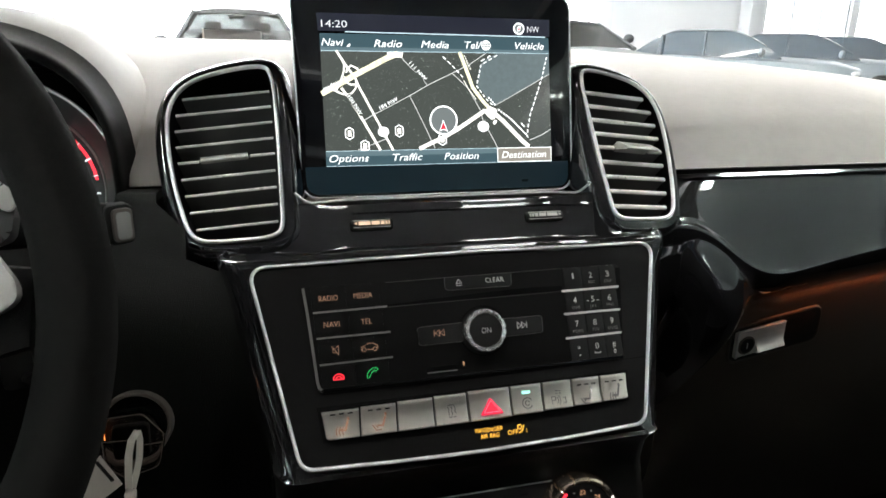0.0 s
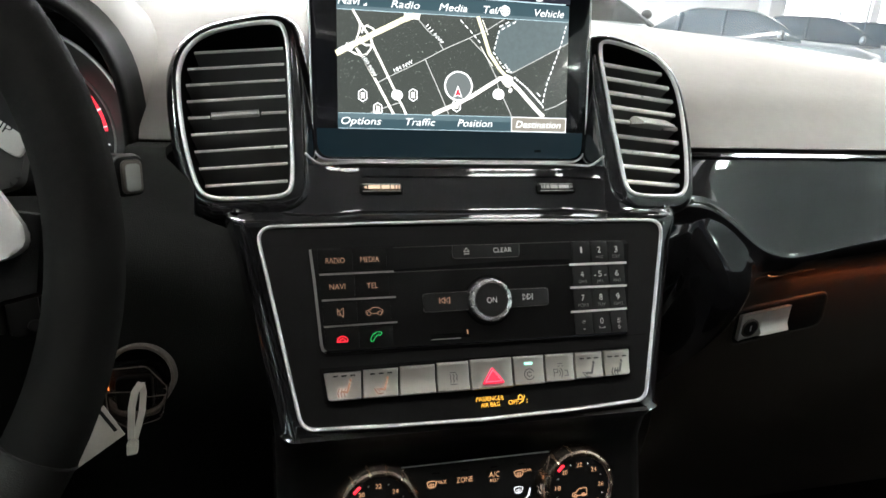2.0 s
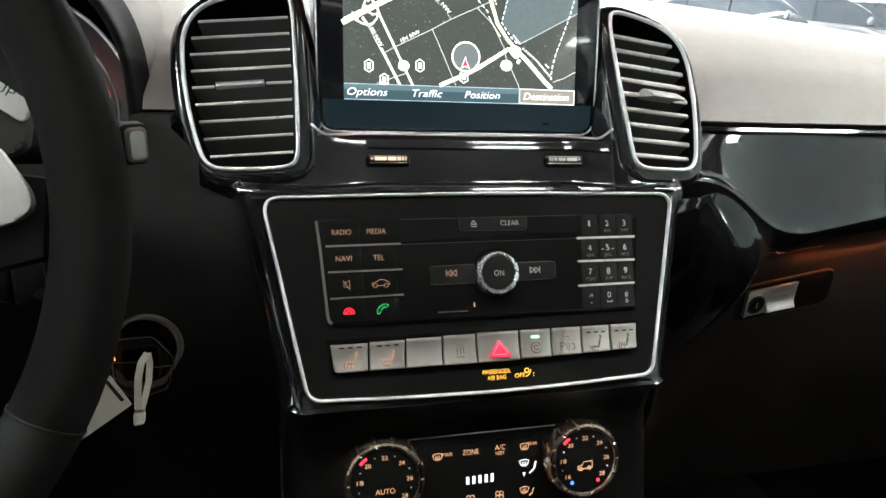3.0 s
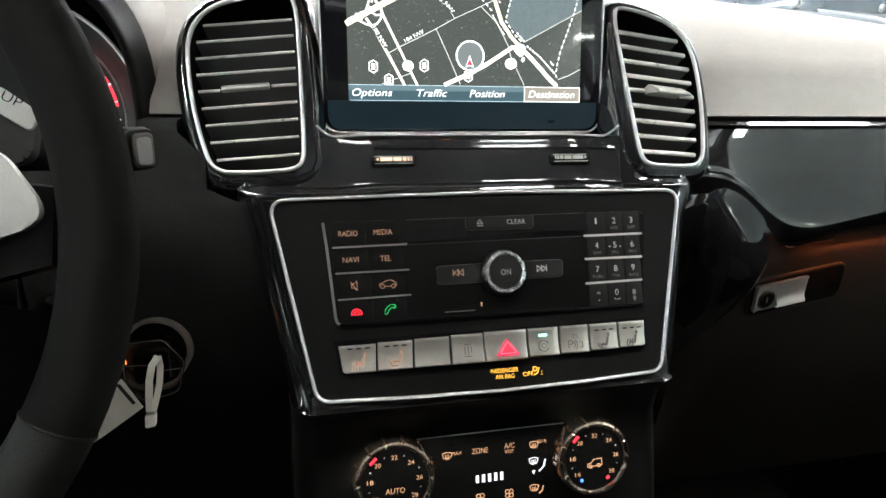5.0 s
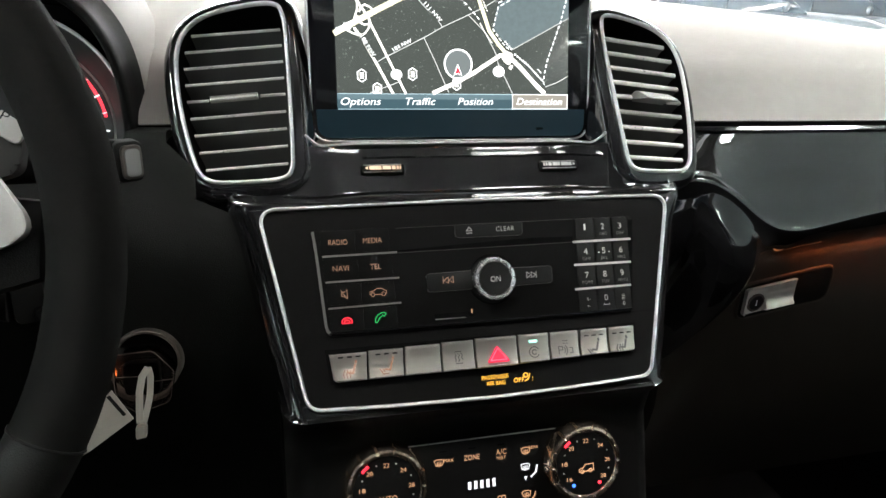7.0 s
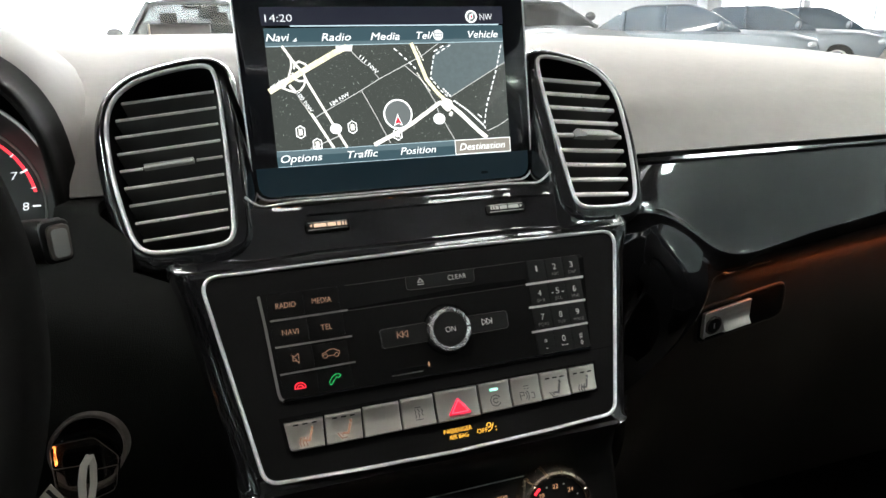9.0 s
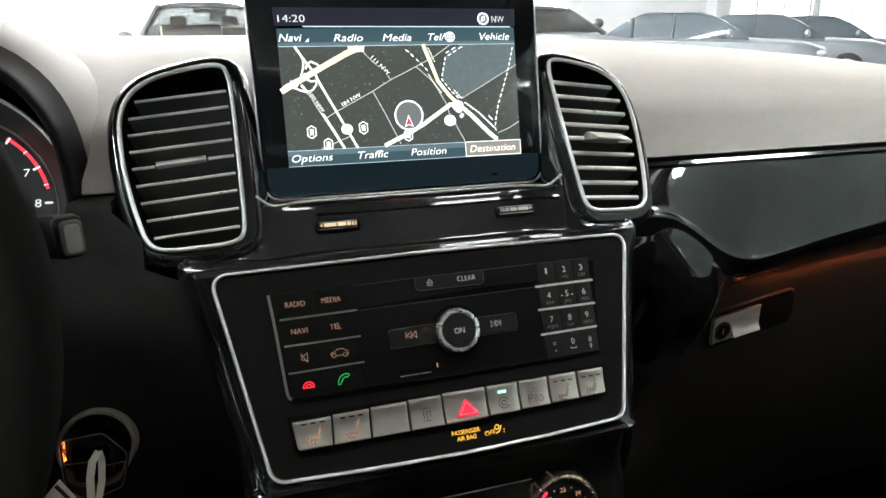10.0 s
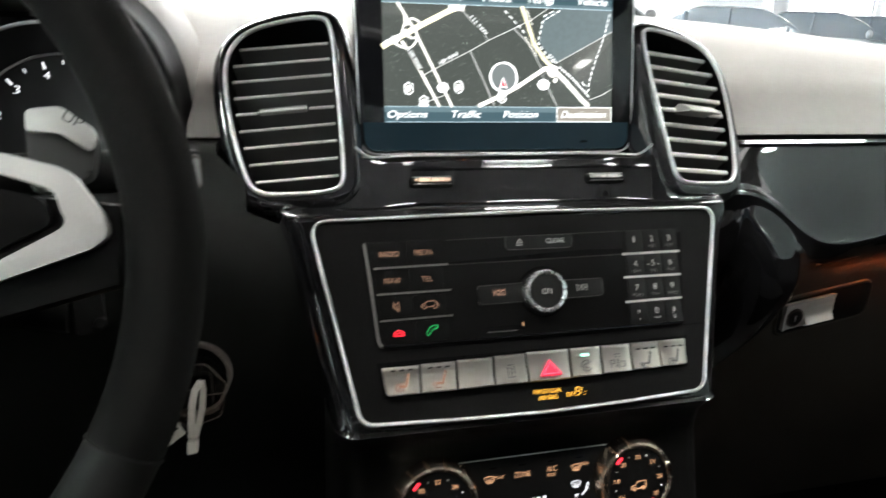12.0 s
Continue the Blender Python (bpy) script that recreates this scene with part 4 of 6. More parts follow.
for z in (1.1289, 1.1285, 1.1278, 1.1265, 1.1248, 1.123, 1.121, 1.119, 1.117, 1.1145, 1.112, 1.1095, 1.107, 1.1048, 1.1028, 1.101, 1.0997, 1.0986, 1.0979, 1.0973, 1.0965):
    hw = float(np.interp(z, (1.0965, 1.1023, 1.112, 1.120, 1.1289), (0.150, 0.157, 0.168, 0.174, 0.176)))
    shell_rows.append(shell_row(z, hw, lambda x, z=z: shell_y(x, z)))
for y, z, hw in fr[1:11]:
    shell_rows.append(shell_row(z, hw, lambda x, y=y: y))
shell_bm = loft(shell_rows)
to_vent = VENT.inverted()
KEEP_OUT = grown(LOOP, 4.0)


def in_vent(co):
    """Whether a point lies behind a vent's opening."""
    q = to_vent @ Vector((abs(co.x), co.y, co.z))
    u, v = q.x * 1000, q.y * 1000
    if not -8 < v < 128:
        return False
    a, b = span(v, KEEP_OUT)
    return a < u < b


bmesh.ops.delete(shell_bm, geom=[f for f in shell_bm.faces if any(in_vent(v.co) for v in f.verts)], context="FACES")
part("gloss_shell", shell_bm, PIANO, fascia, "gloss black shell round the radio and vents", sharp=80)
for z_, x0_, x1_, wide, lean in ((1.1222, -0.075, 0.104, 0.0012, 46), (1.0984, -0.147, 0.147, 0.0012, 48)):
    up, out_ = math.cos(radians(lean)), math.sin(radians(lean))
    bevel = []
    for dy, dz in ((0.004, wide * up + 0.0002), (wide * out_, wide * up), (-wide * out_, -wide * up), (-wide * out_, -wide * up - 0.002)):
        bevel.append([(x, shell_y(x, z_) - 0.0012 + dy, z_ + dz) for x in [x0_ + (x1_ - x0_) * i / 60 for i in range(61)]])
    part("shelf_bevel", loft(bevel), PIANO, fascia, "bevelled gloss black edge", sharp=12)
lip = [(0.1105 * s - 0.003, shell_y(0.1105 * s, 1.1283) - 0.0005, 1.1290 + 0.008 * max(0.0, abs(s) - 0.9) ** 1.5 / 0.0316) for s in [i / 30 - 1 for i in range(61)]]
part("shelf_lip", sweep(lip, disc_profile(0.0009, 8)), CHROME, fascia, "bright lip under the display")

# ---- display ----
display = thing("infotainment_display", (0, 0.10, 1.12), "tablet-like navigation display lit with a night street map", "display")
HOUSE = rounded([(-106.5, -22.5, 12), (106.5, -22.5, 12), (107.8, 128.5, 11), (-107.8, 128.5, 11)], 8)
part("housing", prism(SCR, grown(HOUSE, 0.5, 0, 50), -12, -1.2, 1.5), SOFT_BLACK, display)
part("rim", sweep([mm(SCR, u, v, -0.6) for u, v in HOUSE], disc_profile(0.0008, 8), True, (SCR.to_3x3() @ Vector((0, 0, 1))).normalized()), CHROME, display, "thin bright rim")
glass = part("glass", prism(SCR, grown(HOUSE, -0.8, 0, 50), -2.0, -0.2, 0.6), DISPLAY, display, "black glass front")
part("stand", block(-0.07, 0.10, 1.118, 0.07, 0.125, 1.15, 0.004), SOFT_BLACK, display)
map_ob = part("map", prism(SCR, [(-88.4, 11.4), (89.2, 11.2), (89.2, 84.0), (-88.4, 83.2)], -0.3, -0.1), MAP_DARK, display, "dark map picture with pale roads")
part("lower_menu_bar", prism(SCR, [(-88.4, 0.3), (89.2, 0.1), (89.2, 11.2), (-88.4, 11.4)], -0.3, -0.05), MENU_BAR, display)
part("upper_menu_bar", prism(SCR, [(-88.4, 83.2), (89.2, 84.0), (89.2, 96.0), (-88.4, 95.6)], -0.3, -0.05), MENU_BAR, display)
part("status_bar", prism(SCR, [(-89.5, 97.4), (90.0, 97.0), (90.4, 110.0), (-90.0, 110.0)], -0.3, -0.15), STATUS_GLOW, display, "dim bluish status bar")
part("menu_sheen", prism(SCR, [(-88.4, 7.4), (43.6, 7.3), (43.6, 11.2), (-88.4, 11.3)], -0.05, -0.02), MENU_SHINE, display)
part("menu_sheen", prism(SCR, [(-88.4, 83.4), (89.2, 84.1), (89.2, 86.4), (-88.4, 86.0)], -0.05, -0.02), MENU_SHINE, display)
# weak teal glow laid on the lower glass, wider than the picture
part("glass_glow_band", prism(SCR, rounded([(-103, -20, 9), (103, -20, 9), (103.5, 0.0, 0), (-103.5, 0.2, 0)], 5), -0.3, -0.12), GLARE_TEAL, display, "weak teal glow over the lower display glass")
part("menu_line", strokes(SCR, [[(-70, 97.0), (86, 96.6)]], 0.8, -0.05, 0.02), MENU_LINE, display)
part("menu_line", strokes(SCR, [[(-88, 11.3), (89, 11.2)], [(-88, 0.4), (89, 0.2)]], 0.35, -0.05, 0.02), MENU_LINE, display)
part("menu_line", strokes(SCR, [[(-88, 83.3), (89, 84.0)]], 0.4, -0.05, 0.02), MENU_LINE, display)
part("menu_highlight", prism(SCR, [(44, 0.5), (89, 0.3), (89, 11.0), (44, 11.2)], -0.05, 0.0), MENU_LIT, display, "highlighted menu field")
part("menu_line", strokes(SCR, [[(44, 0.6), (89, 0.4), (89, 11), (44, 11.2), (44, 0.6)]], 0.5, 0.0, 0.05), MENU_TEXT, display)
for words, u, v, wd in (("Options", -71.5, 6.0, 29), ("Traffic", -27.5, 6.0, 22.5), ("Position", 14.6, 6.0, 27.5), ("Destination", 66.0, 6.0, 37.5)):
    legend(SCR, words, u, v, wd, 5.2, display, MENU_TEXT, "menu_word", 0.1, 0.25, bold=0.0)
for words, u, v, wd in (("Navi", -79.5, 89.4, 16), ("Radio", -38.8, 89.2, 21), ("Media", -3.2, 89.2, 21.5), ("Tel/", 27.2, 89.4, 13.5), ("Vehicle", 73.0, 89.6, 24)):
    legend(SCR, words, u, v, wd, 5.2, display, MENU_TEXT, "menu_word", 0.1, 0.25, bold=0.0)
legend(SCR, "14:20", -77.6, 102.5, 18.5, 5.0, display, WHITE_LIT, "clock_digits", 0.05)
legend(SCR, "NW", 76.4, 102.3, 10.0, 4.8, display, WHITE_LIT, "compass_word", 0.05)
part("menu_arrow", prism(SCR, [(-69.5, 86.5), (-66.8, 86.5), (-66.8, 89.0)], 0.0, 0.06), MENU_TEXT, display)
globe = part("globe_icon", prism(SCR, ellipse(37.3, 89.4, 3.6, n=24), -0.05, 0.02), MARKER_GREY, display)
part("globe_lines", strokes(SCR, [arc(37.3, 89.4, 3.6, 0, 360, 24), arc(37.3, 89.4, 1.6, 0, 360, 16, 3.6), [(33.7, 89.4), (40.9, 89.4)], [(34.3, 91.4), (40.3, 91.4)], [(34.3, 87.4), (40.3, 87.4)], [(37.3, 85.8), (37.3, 93)]], 0.45, 0.02, 0.07), MENU_TEXT, globe)
compass = part("compass_icon", prism(SCR, ellipse(64.6, 102.6, 4.6, n=28), -0.2, -0.02), MENU_TEXT, display)
part("compass_face", prism(SCR, ellipse(64.6, 102.6, 3.4, n=24), -0.02, 0.03), MARKER_GREY, compass)
part("compass_needle", prism(SCR, [(63.0, 100.4), (65.6, 101.0), (66.2, 104.8), (63.6, 104.2)], 0.03, 0.08), MENU_TEXT, compass)
part("compass_needle", prism(SCR, [(64.0, 101.2), (65.2, 101.6), (65.4, 103.6), (64.2, 103.4)], 0.08, 0.11), RED_LIT, compass)

# map: areas, then streets, then main roads
part("map_area", prism(SCR, [(45.1, 83.4), (89.1, 83.8), (89.1, 68.0), (42.3, 43.8), (29.3, 58.8), (31.6, 73.9), (35.2, 77.9)], -0.1, -0.04), MAP_GREY, map_ob)
THIN = [[(-59.8, 33.1), (-52, 37.5), (-24.2, 51.3), (-10.3, 59), (2.2, 64.8), (5.2, 66.1), (23.2, 74.7), (36.5, 83.2)], [(-29.4, 79.4), (-22.5, 72), (-15.3, 66.5), (-10.3, 59)],
        [(-24.2, 51.3), (-15.9, 34.1), (-6.2, 12.5)], [(-64.4, 12), (-43.4, 19.7)], [(9.6, 68.1), (21.8, 56.9), (30.9, 40.7), (32.6, 33.6), (43.8, 12.3)], [(43.1, 43.8), (89.0, 68.1)], [(71.1, 17.1), (80, 20.2), (89.0, 25.0)]]
for line in THIN:
    part("street", strokes(SCR, [line], 0.6, -0.1, 0.0), MAP_THIN, map_ob)


def dashes(line, step=2.6, fill=0.6):
    out = []
    for a, b in zip(line, line[1:]):
        a, b = Vector(a), Vector(b)
        n = max(1, int((b - a).length / step))
        for i in range(n):
            out.append([tuple(a.lerp(b, i / n)), tuple(a.lerp(b, (i + fill) / n))])
    return out


for line, wd in (([(2.7, 80.4), (10.1, 73.5), (19.4, 63.8)], 0.8), ([(45.9, 82), (32.7, 74.5), (30.7, 67), (28.6, 58.8), (36, 48.9), (42.3, 43.1)], 0.8), ([(33.2, 77.6), (42.9, 82.8)], 0.8),
                 ([(45.8, 40.8), (56, 33.4), (69, 20.7)], 1.3), ([(87.1, 81), (83, 66.1), (77.3, 50.5), (72.5, 37.9), (70.4, 29.4), (69, 20.8), (70.3, 17.2)], 0.8), ([(64.5, 30), (69.5, 25)], 0.8), ([(38, 50), (44, 43.5)], 1.2)):
    part("boundary_line", strokes(SCR, dashes(line, 3.8 if wd < 1 else 2.2, 0.5 if wd < 1 else 0.3), wd, -0.04, 0.02), MENU_TEXT, map_ob)
for line in ([(19.6, 81.5), (22.0, 76.2), (24.6, 70.2)], [(18.6, 62.4), (22.4, 56.0), (28.4, 48.0)]):
    part("lane_marks", strokes(SCR, dashes(line, 1.7, 0.45), 0.8, -0.06, 0.03), MAP_WHITE, map_ob)
part("road", strokes(SCR, [[(-74.5, 56.5), (-69, 49.3), (-59.8, 33.1), (-48.2, 11.9)]], 1.9, -0.08, 0.03), MAP_WHITE, map_ob)
part("road", strokes(SCR, [[(-76.9, 83.2), (-71.3, 74), (-64.3, 64.2), (-62.8, 59.6), (-52, 38.2), (-38.6, 11.6)]], 1.7, -0.08, 0.03), MAP_WHITE, map_ob)
part("road", strokes(SCR, [[(-17.5, 12.2), (-10.3, 15.4), (-1.4, 19.1), (12.2, 26.1), (33.8, 39.6), (39.8, 40.4)]], 3.0, -0.08, 0.04), MAP_WHITE, map_ob)
part("road", strokes(SCR, [[(40.5, 39.7), (49.8, 31.6), (64.1, 17.2), (69.5, 12.6)]], 3.2, -0.08, 0.04), MAP_WHITE, map_ob)
part("highway", strokes(SCR, [[(16.2, 83.3), (20.7, 71.3), (25.5, 57.5), (32.9, 47.6), (39.1, 41.1)]], 2.7, -0.08, 0.05), MAP_YELLOW, map_ob)
part("highway", strokes(SCR, [[(-88.0, 53.2), (-79.9, 57.6), (-62.1, 67.4), (-41.1, 78.2), (-33, 81.6)]], 4.0, -0.08, 0.05), MAP_YELLOW, map_ob)
part("interchange_loop", strokes(SCR, [[(-73.6, 77.5), (-72, 74), (-72.2, 69.5), (-75.1, 61.2), (-78.3, 55.6)], [(-70.6, 68.0), (-69.6, 71.2), (-66.8, 72.9), (-62.4, 70.9), (-60.2, 67.4)],
                                       [(-64.0, 63.6), (-63.6, 59.6), (-64.6, 56.4), (-67.3, 53.1), (-71.0, 51.8), (-75.2, 53.0), (-81.4, 55.8)], [(-72.0, 64.8), (-70.4, 60.6), (-67.4, 59.2), (-64.4, 59.6)]], 1.3, -0.08, 0.055), MAP_WHITE, map_ob)
part("junction", prism(SCR, rounded([(44.0, 35.6, 2), (44.6, 41, 2), (38.4, 43.6, 2), (34.6, 38.6, 2), (37.4, 35.0, 2), (41, 32.6, 2)], 4), -0.08, 0.06), MAP_WHITE, map_ob)
part("junction", prism(SCR, rounded([(42.2, 33.4, 1), (44.6, 32.2, 1), (42.6, 28.8, 1), (40.6, 30.6, 1)], 3), -0.08, 0.06), MAP_WHITE, map_ob)
part("junction", prism(SCR, [(-39.8, 79.2), (-28.6, 79.2), (-27.6, 83.2), (-39.8, 83.0)], -0.08, 0.06), MAP_WHITE, map_ob)
for u, v, r in ((-45.2, 24.9, 4.2), (33.0, 28.0, 4.6)):
    part("map_marker", prism(SCR, ellipse(u, v, r, r * 0.88, n=24), -0.08, 0.07), MENU_TEXT, map_ob)
for u, v in ((-70.4, 24.0), (-33.2, 25.4), (-59.4, 14.6), (0.0, 18.6)):
    hexa = [(u - 2.9, v - 2.6), (u, v - 4.4), (u + 2.9, v - 2.6), (u + 2.9, v + 2.6), (u, v + 4.4), (u - 2.9, v + 2.6)]
    hexa = [(a, max(b, 11.6)) for a, b in hexa]
    poi = part("map_symbol", strokes(SCR, [hexa + hexa[:1]], 0.7, -0.08, 0.07), MENU_TEXT, map_ob)
    part("symbol_body", prism(SCR, rect(u - 1.4, max(v - 2.2, 11.6), u + 1.4, v + 2.2), -0.08, 0.06), MAP_WHITE, poi)
for words, u, v, wd, turn in (("111 NW", -17, 69.5, 17, -46), ("184 NW", -40.5, 45.8, 15.5, 27), ("100 NW", -65.2, 44.6, 16, -58), ("enday", -82.2, 58.8, 13, 27)):
    c, s = math.cos(radians(turn)), math.sin(radians(turn))
    if words[0] != "e":
        part("name_backing", prism(SCR, [(u + a * c - b * s, v + a * s + b * c) for a, b in ((-wd / 2 - 0.8, -1.7), (wd / 2 + 0.8, -1.7), (wd / 2 + 0.8, 1.7), (-wd / 2 - 0.8, 1.7))], 0.03, 0.085), MAP_DARK, map_ob)
    legend(SCR, words, u, v, wd, 2.8, map_ob, MENU_TEXT, "street_name", 0.12, 0, turn, bold=0.0)
marker = part("position_disc", prism(SCR, ellipse(1.4, 33.0, 10.4, n=36), -0.08, 0.06), MARKER_GREY, map_ob)
part("position_ring", strokes(SCR, [arc(1.4, 33.0, 10.4, 0, 360, 36)], 1.2, 0.06, 0.1), MENU_TEXT, marker)
part("position_arrow", prism(SCR, [(-2.4, 24.5), (1.0, 26.0), (4.4, 24.5), (1.0, 33.5)], 0.06, 0.1), MENU_TEXT, marker)
part("position_arrow", prism(SCR, [(-1.4, 25.6), (1.0, 26.6), (3.4, 25.6), (1.0, 31.6)], 0.1, 0.13), RED_LIT, marker)
part("light_sensor", prism(SCR, rect(63, -15.5, 69, -13.5, 1), -0.3, 0.05), SATIN_BLACK, display)

# ---- thumb wheels on the shelf ----


def thumb_wheel(x, flip):
    W = plane((x, 0.0550, 1.1136), 42)
    tw = thing("vent_wheel", (x, 0.056, 1.115), "black vent thumb wheel with lit amber bars on the shelf", "thumb wheel", "vent thumb wheels")
    part("slot", prism(W, rect(-15, -3.9, 15, 4.3, 2.5), -1.5, 0.5, 0.4), PIT, tw)
    rows = []
    for k in range(9):
        a = radians(-64 + 128 * k / 8)
        rows.append([mm(W, q, 3.7 * math.sin(a), -0.6 + f * 3.7 * math.cos(a)) for q, f in ((-14.6, 0.8), (-13.6, 1.0), (-8, 1.06), (0, 1.1), (8, 1.06), (13.6, 1.0), (14.6, 0.8))])
    part("wheel", loft(rows, thick=0.0006), SATIN_BLACK, tw)
    for v in (-2.6, 2.8):
        part("groove", strokes(W, [[(-13.0, v), (13.0, v)]], 0.4, 1.6, 2.4), SILVER, tw)
    u, s = -9.4, -1 if flip else 1
    for wd in (8.2, 5.6, 2.4, 1.2, 0.8):
        a, b = s * u, s * (u + wd)
        part("lit_bar", prism(W, rect(min(a, b), -1.3, max(a, b), 1.3), 2.6, 3.6), WHEEL_LIT if not flip else PRINT, tw)
        u += wd + 0.9
    part("lit_arrow", prism(W, [(s * -12.4, 0), (s * -10.6, -1.2), (s * -10.6, 1.2)], 2.5, 3.5), WHEEL_LIT if not flip else PRINT, tw)


thumb_wheel(-0.0622, False)
thumb_wheel(0.0680, True)

# ---- radio ----
radio = thing("car_radio", (0, 0.0, 0.98), "black car radio with keypad in a satin chrome frame", "car radio")
FRAME = rounded([(-146.4, 63.2, 9), (0, 65.2, 0), (147.6, 63.6, 9), (119.6, -66.4, 10), (60, -68.8, 0), (0, -69.8, 0), (-60, -68.6, 0), (-121.0, -66.2, 10)], 8)
part("surround", prism(RAD, grown(FRAME, -0.5, 0, 0), -6, 0.0), SATIN_BLACK, radio)
part("chrome_frame", sweep([mm(RAD, u, v, 0.6) for u, v in FRAME], [(-0.0012, -0.0025), (-0.0012, 0.0), (-0.0009, 0.0009), (-0.0004, 0.0014), (0.0004, 0.0014), (0.0009, 0.0009), (0.0012, 0.0), (0.0012, -0.0025)], True, (RAD.to_3x3() @ Vector((0, 0, 1))).normalized()), CHROME, radio, "satin chrome frame", sharp=50)
UNIT = rounded([(-113.2, 48.5, 3), (117.6, 49.4, 5), (109.6, -19.6, 3), (-107.2, -20.0, 3)], 5)
unit = part("faceplate", prism(RAD, UNIT, -1, 1.2, 0.5), SATIN_BLACK, radio)
# flat black strip in place of the shaded recess wall by the keypad
part("groove", prism(RAD, [(113.6, 46), (117.2, 46.4), (110.2, -16), (107.6, -16)], 1.0, 1.3), PIT, radio)
part("edge_strip", strokes(RAD, [[(-112.6, 47), (-110.8, 30), (-107.4, -14.0), (-106.6, -17.0), (-104.6, -18.9)]], 1.7, 1.0, 1.9), DIM_STRIP, radio)
part("groove", strokes(RAD, [[(-58, 47.6), (70, 48.6)], [(-58.7, 31.0), (69.3, 32.0)]], 0.35, 1.1, 1.35), KEY_SEAM, radio)


def bar(points, width, w0, w1, name="strip", material=SILVER):
    part(name, strokes(RAD, [points], width, w0, w1), material, radio)


# dimmer metal on the left strips carries the dark they reflect there
for a, b in (((-106.9, 31.0), (-58.7, 31.5)), ((-105.8, 14.2), (-58.2, 14.5)), ((-105.0, -2.8), (-58.0, -2.1))):
    bar([a, b], 1.2, 1.0, 2.0, material=DIM_STRIP)
for a, b in (((69.0, 32.0), (113.0, 32.2)), ((68.4, 15.6), (111.5, 15.5)), ((67.4, -1.6), (109.9, -1.1))):
    bar([a, b], 1.5, 1.0, 2.4)
bar([(-105, -18.9), (22, -18.8), (108.5, -18.4)], 1.1, 1.0, 2.2, "lower_lip", PIANO)
bar([(-105, -21.4), (20, -21.4), (129, -20.2)], 0.5, -0.2, 0.25, "groove", PIT)
# uncut disc slot: a flat near-black plate carries its inner shade
part("disc_slot", prism(RAD, [(-58, 31.6), (69, 32.6), (69, 36.0), (40, 36.6), (20, 36.0), (-58, 32.6)], 0.9, 1.45), PIT, radio)

KEY_DIGITS = ("1", "2", "3", "4", "5", "6", "7", "8", "9", "*", "0", "#")
SUB = ("", "ABC", "DEF", "GHI", "JKL", "MNO", "PQRS", "TUV", "WXYZ", "+", "", "")
for i, (k, sub) in enumerate(zip(KEY_DIGITS, SUB)):
    r, c = divmod(i, 3)
    top, low = (48.6, 31.0, 14.6, -2.6)[r], (33.2, 16.6, -0.4, -17.6)[r]
    off = -0.85 * r
    edges = (71.4, 85.6, 99.4, 112.6)
    key = part("key", prism(RAD, rect(edges[c] + off + 0.25, low, edges[c + 1] + off - 0.25, top, 0.6, 2), 0.8, 1.8, 0.35), KEY_BLACK, radio)
    u, v = (edges[c] + edges[c + 1]) / 2 + off, (42.3, 24.9, 8.1, -8.8)[r]
    legend(RAD, k, u, v + (0 if k != "*" else -1), 1.3 if k == "1" else 2.6, 4.3, key, PRINT, "digit", 1.95)
    if sub:
        legend(RAD, sub, u, v - 5.2, 1.8 if sub == "+" else 2.0 * len(sub), 2.2, key, DARK_PRINT if sub != "+" else PRINT, "letters", 1.95)
    if k == "0":
        part("space_mark", strokes(RAD, [[(u - 2, v - 4), (u - 2, v - 5), (u + 2, v - 5), (u + 2, v - 4)]], 0.4, 1.9, 2.0), PRINT, key)
    if k == "#":
        part("key_mark", strokes(RAD, [[(u, v - 3.6), (u + 1, v - 5), (u, v - 6.4), (u - 1, v - 5), (u, v - 3.6)]], 0.35, 1.9, 2.0), PRINT, key)
    if k == "5":
        part("key_mark", strokes(RAD, [[(u - 4.6, v - 1.2), (u - 3.4, v - 1.2)], [(u + 3.4, v - 1.2), (u + 4.6, v - 1.2)]], 0.5, 1.9, 2.0), PRINT, key)

for words, u, v, wd in (("RADIO", -96.7, 40.0, 12.4), ("MEDIA", -74.0, 40.2, 12.4), ("NAVI", -95.9, 22.8, 10.2), ("TEL", -73.1, 22.8, 7.2)):
    half = 11.2
    key = part("key", prism(RAD, rect(u - half, v - 7.2, u + half, v + 7.6, 0.8, 2), 0.8, 1.32, 0.1), SATIN_BLACK, radio)
    legend(RAD, words, u, v, wd, 3.6, key, AMBER_LEGEND, "legend", 1.42)
for u, v in ((-94.6, 5.8), (-72.5, 5.6), (-93.9, -11.0), (-71.9, -10.9)):
    part("key", prism(RAD, rect(u - 11, v - 6.6, u + 11, v + 6.8, 0.8, 2), 0.8, 1.32, 0.1), SATIN_BLACK, radio)


def small(points, cu, cv, k=0.86):
    return [(cu + (u - cu) * k, cv + (v - cv) * k) for u, v in points]


part("mute_icon", strokes(RAD, [small(q, -94.6, 5.8) for q in ([(-96.6, 4.2), (-96.6, 7.4), (-94.6, 7.4), (-92.4, 9.2), (-92.4, 2.6), (-94.6, 4.2), (-96.6, 4.2)], [(-97.2, 9.0), (-92.6, 2.2)])], 0.36, 1.3, 1.45), AMBER_LEGEND, radio)
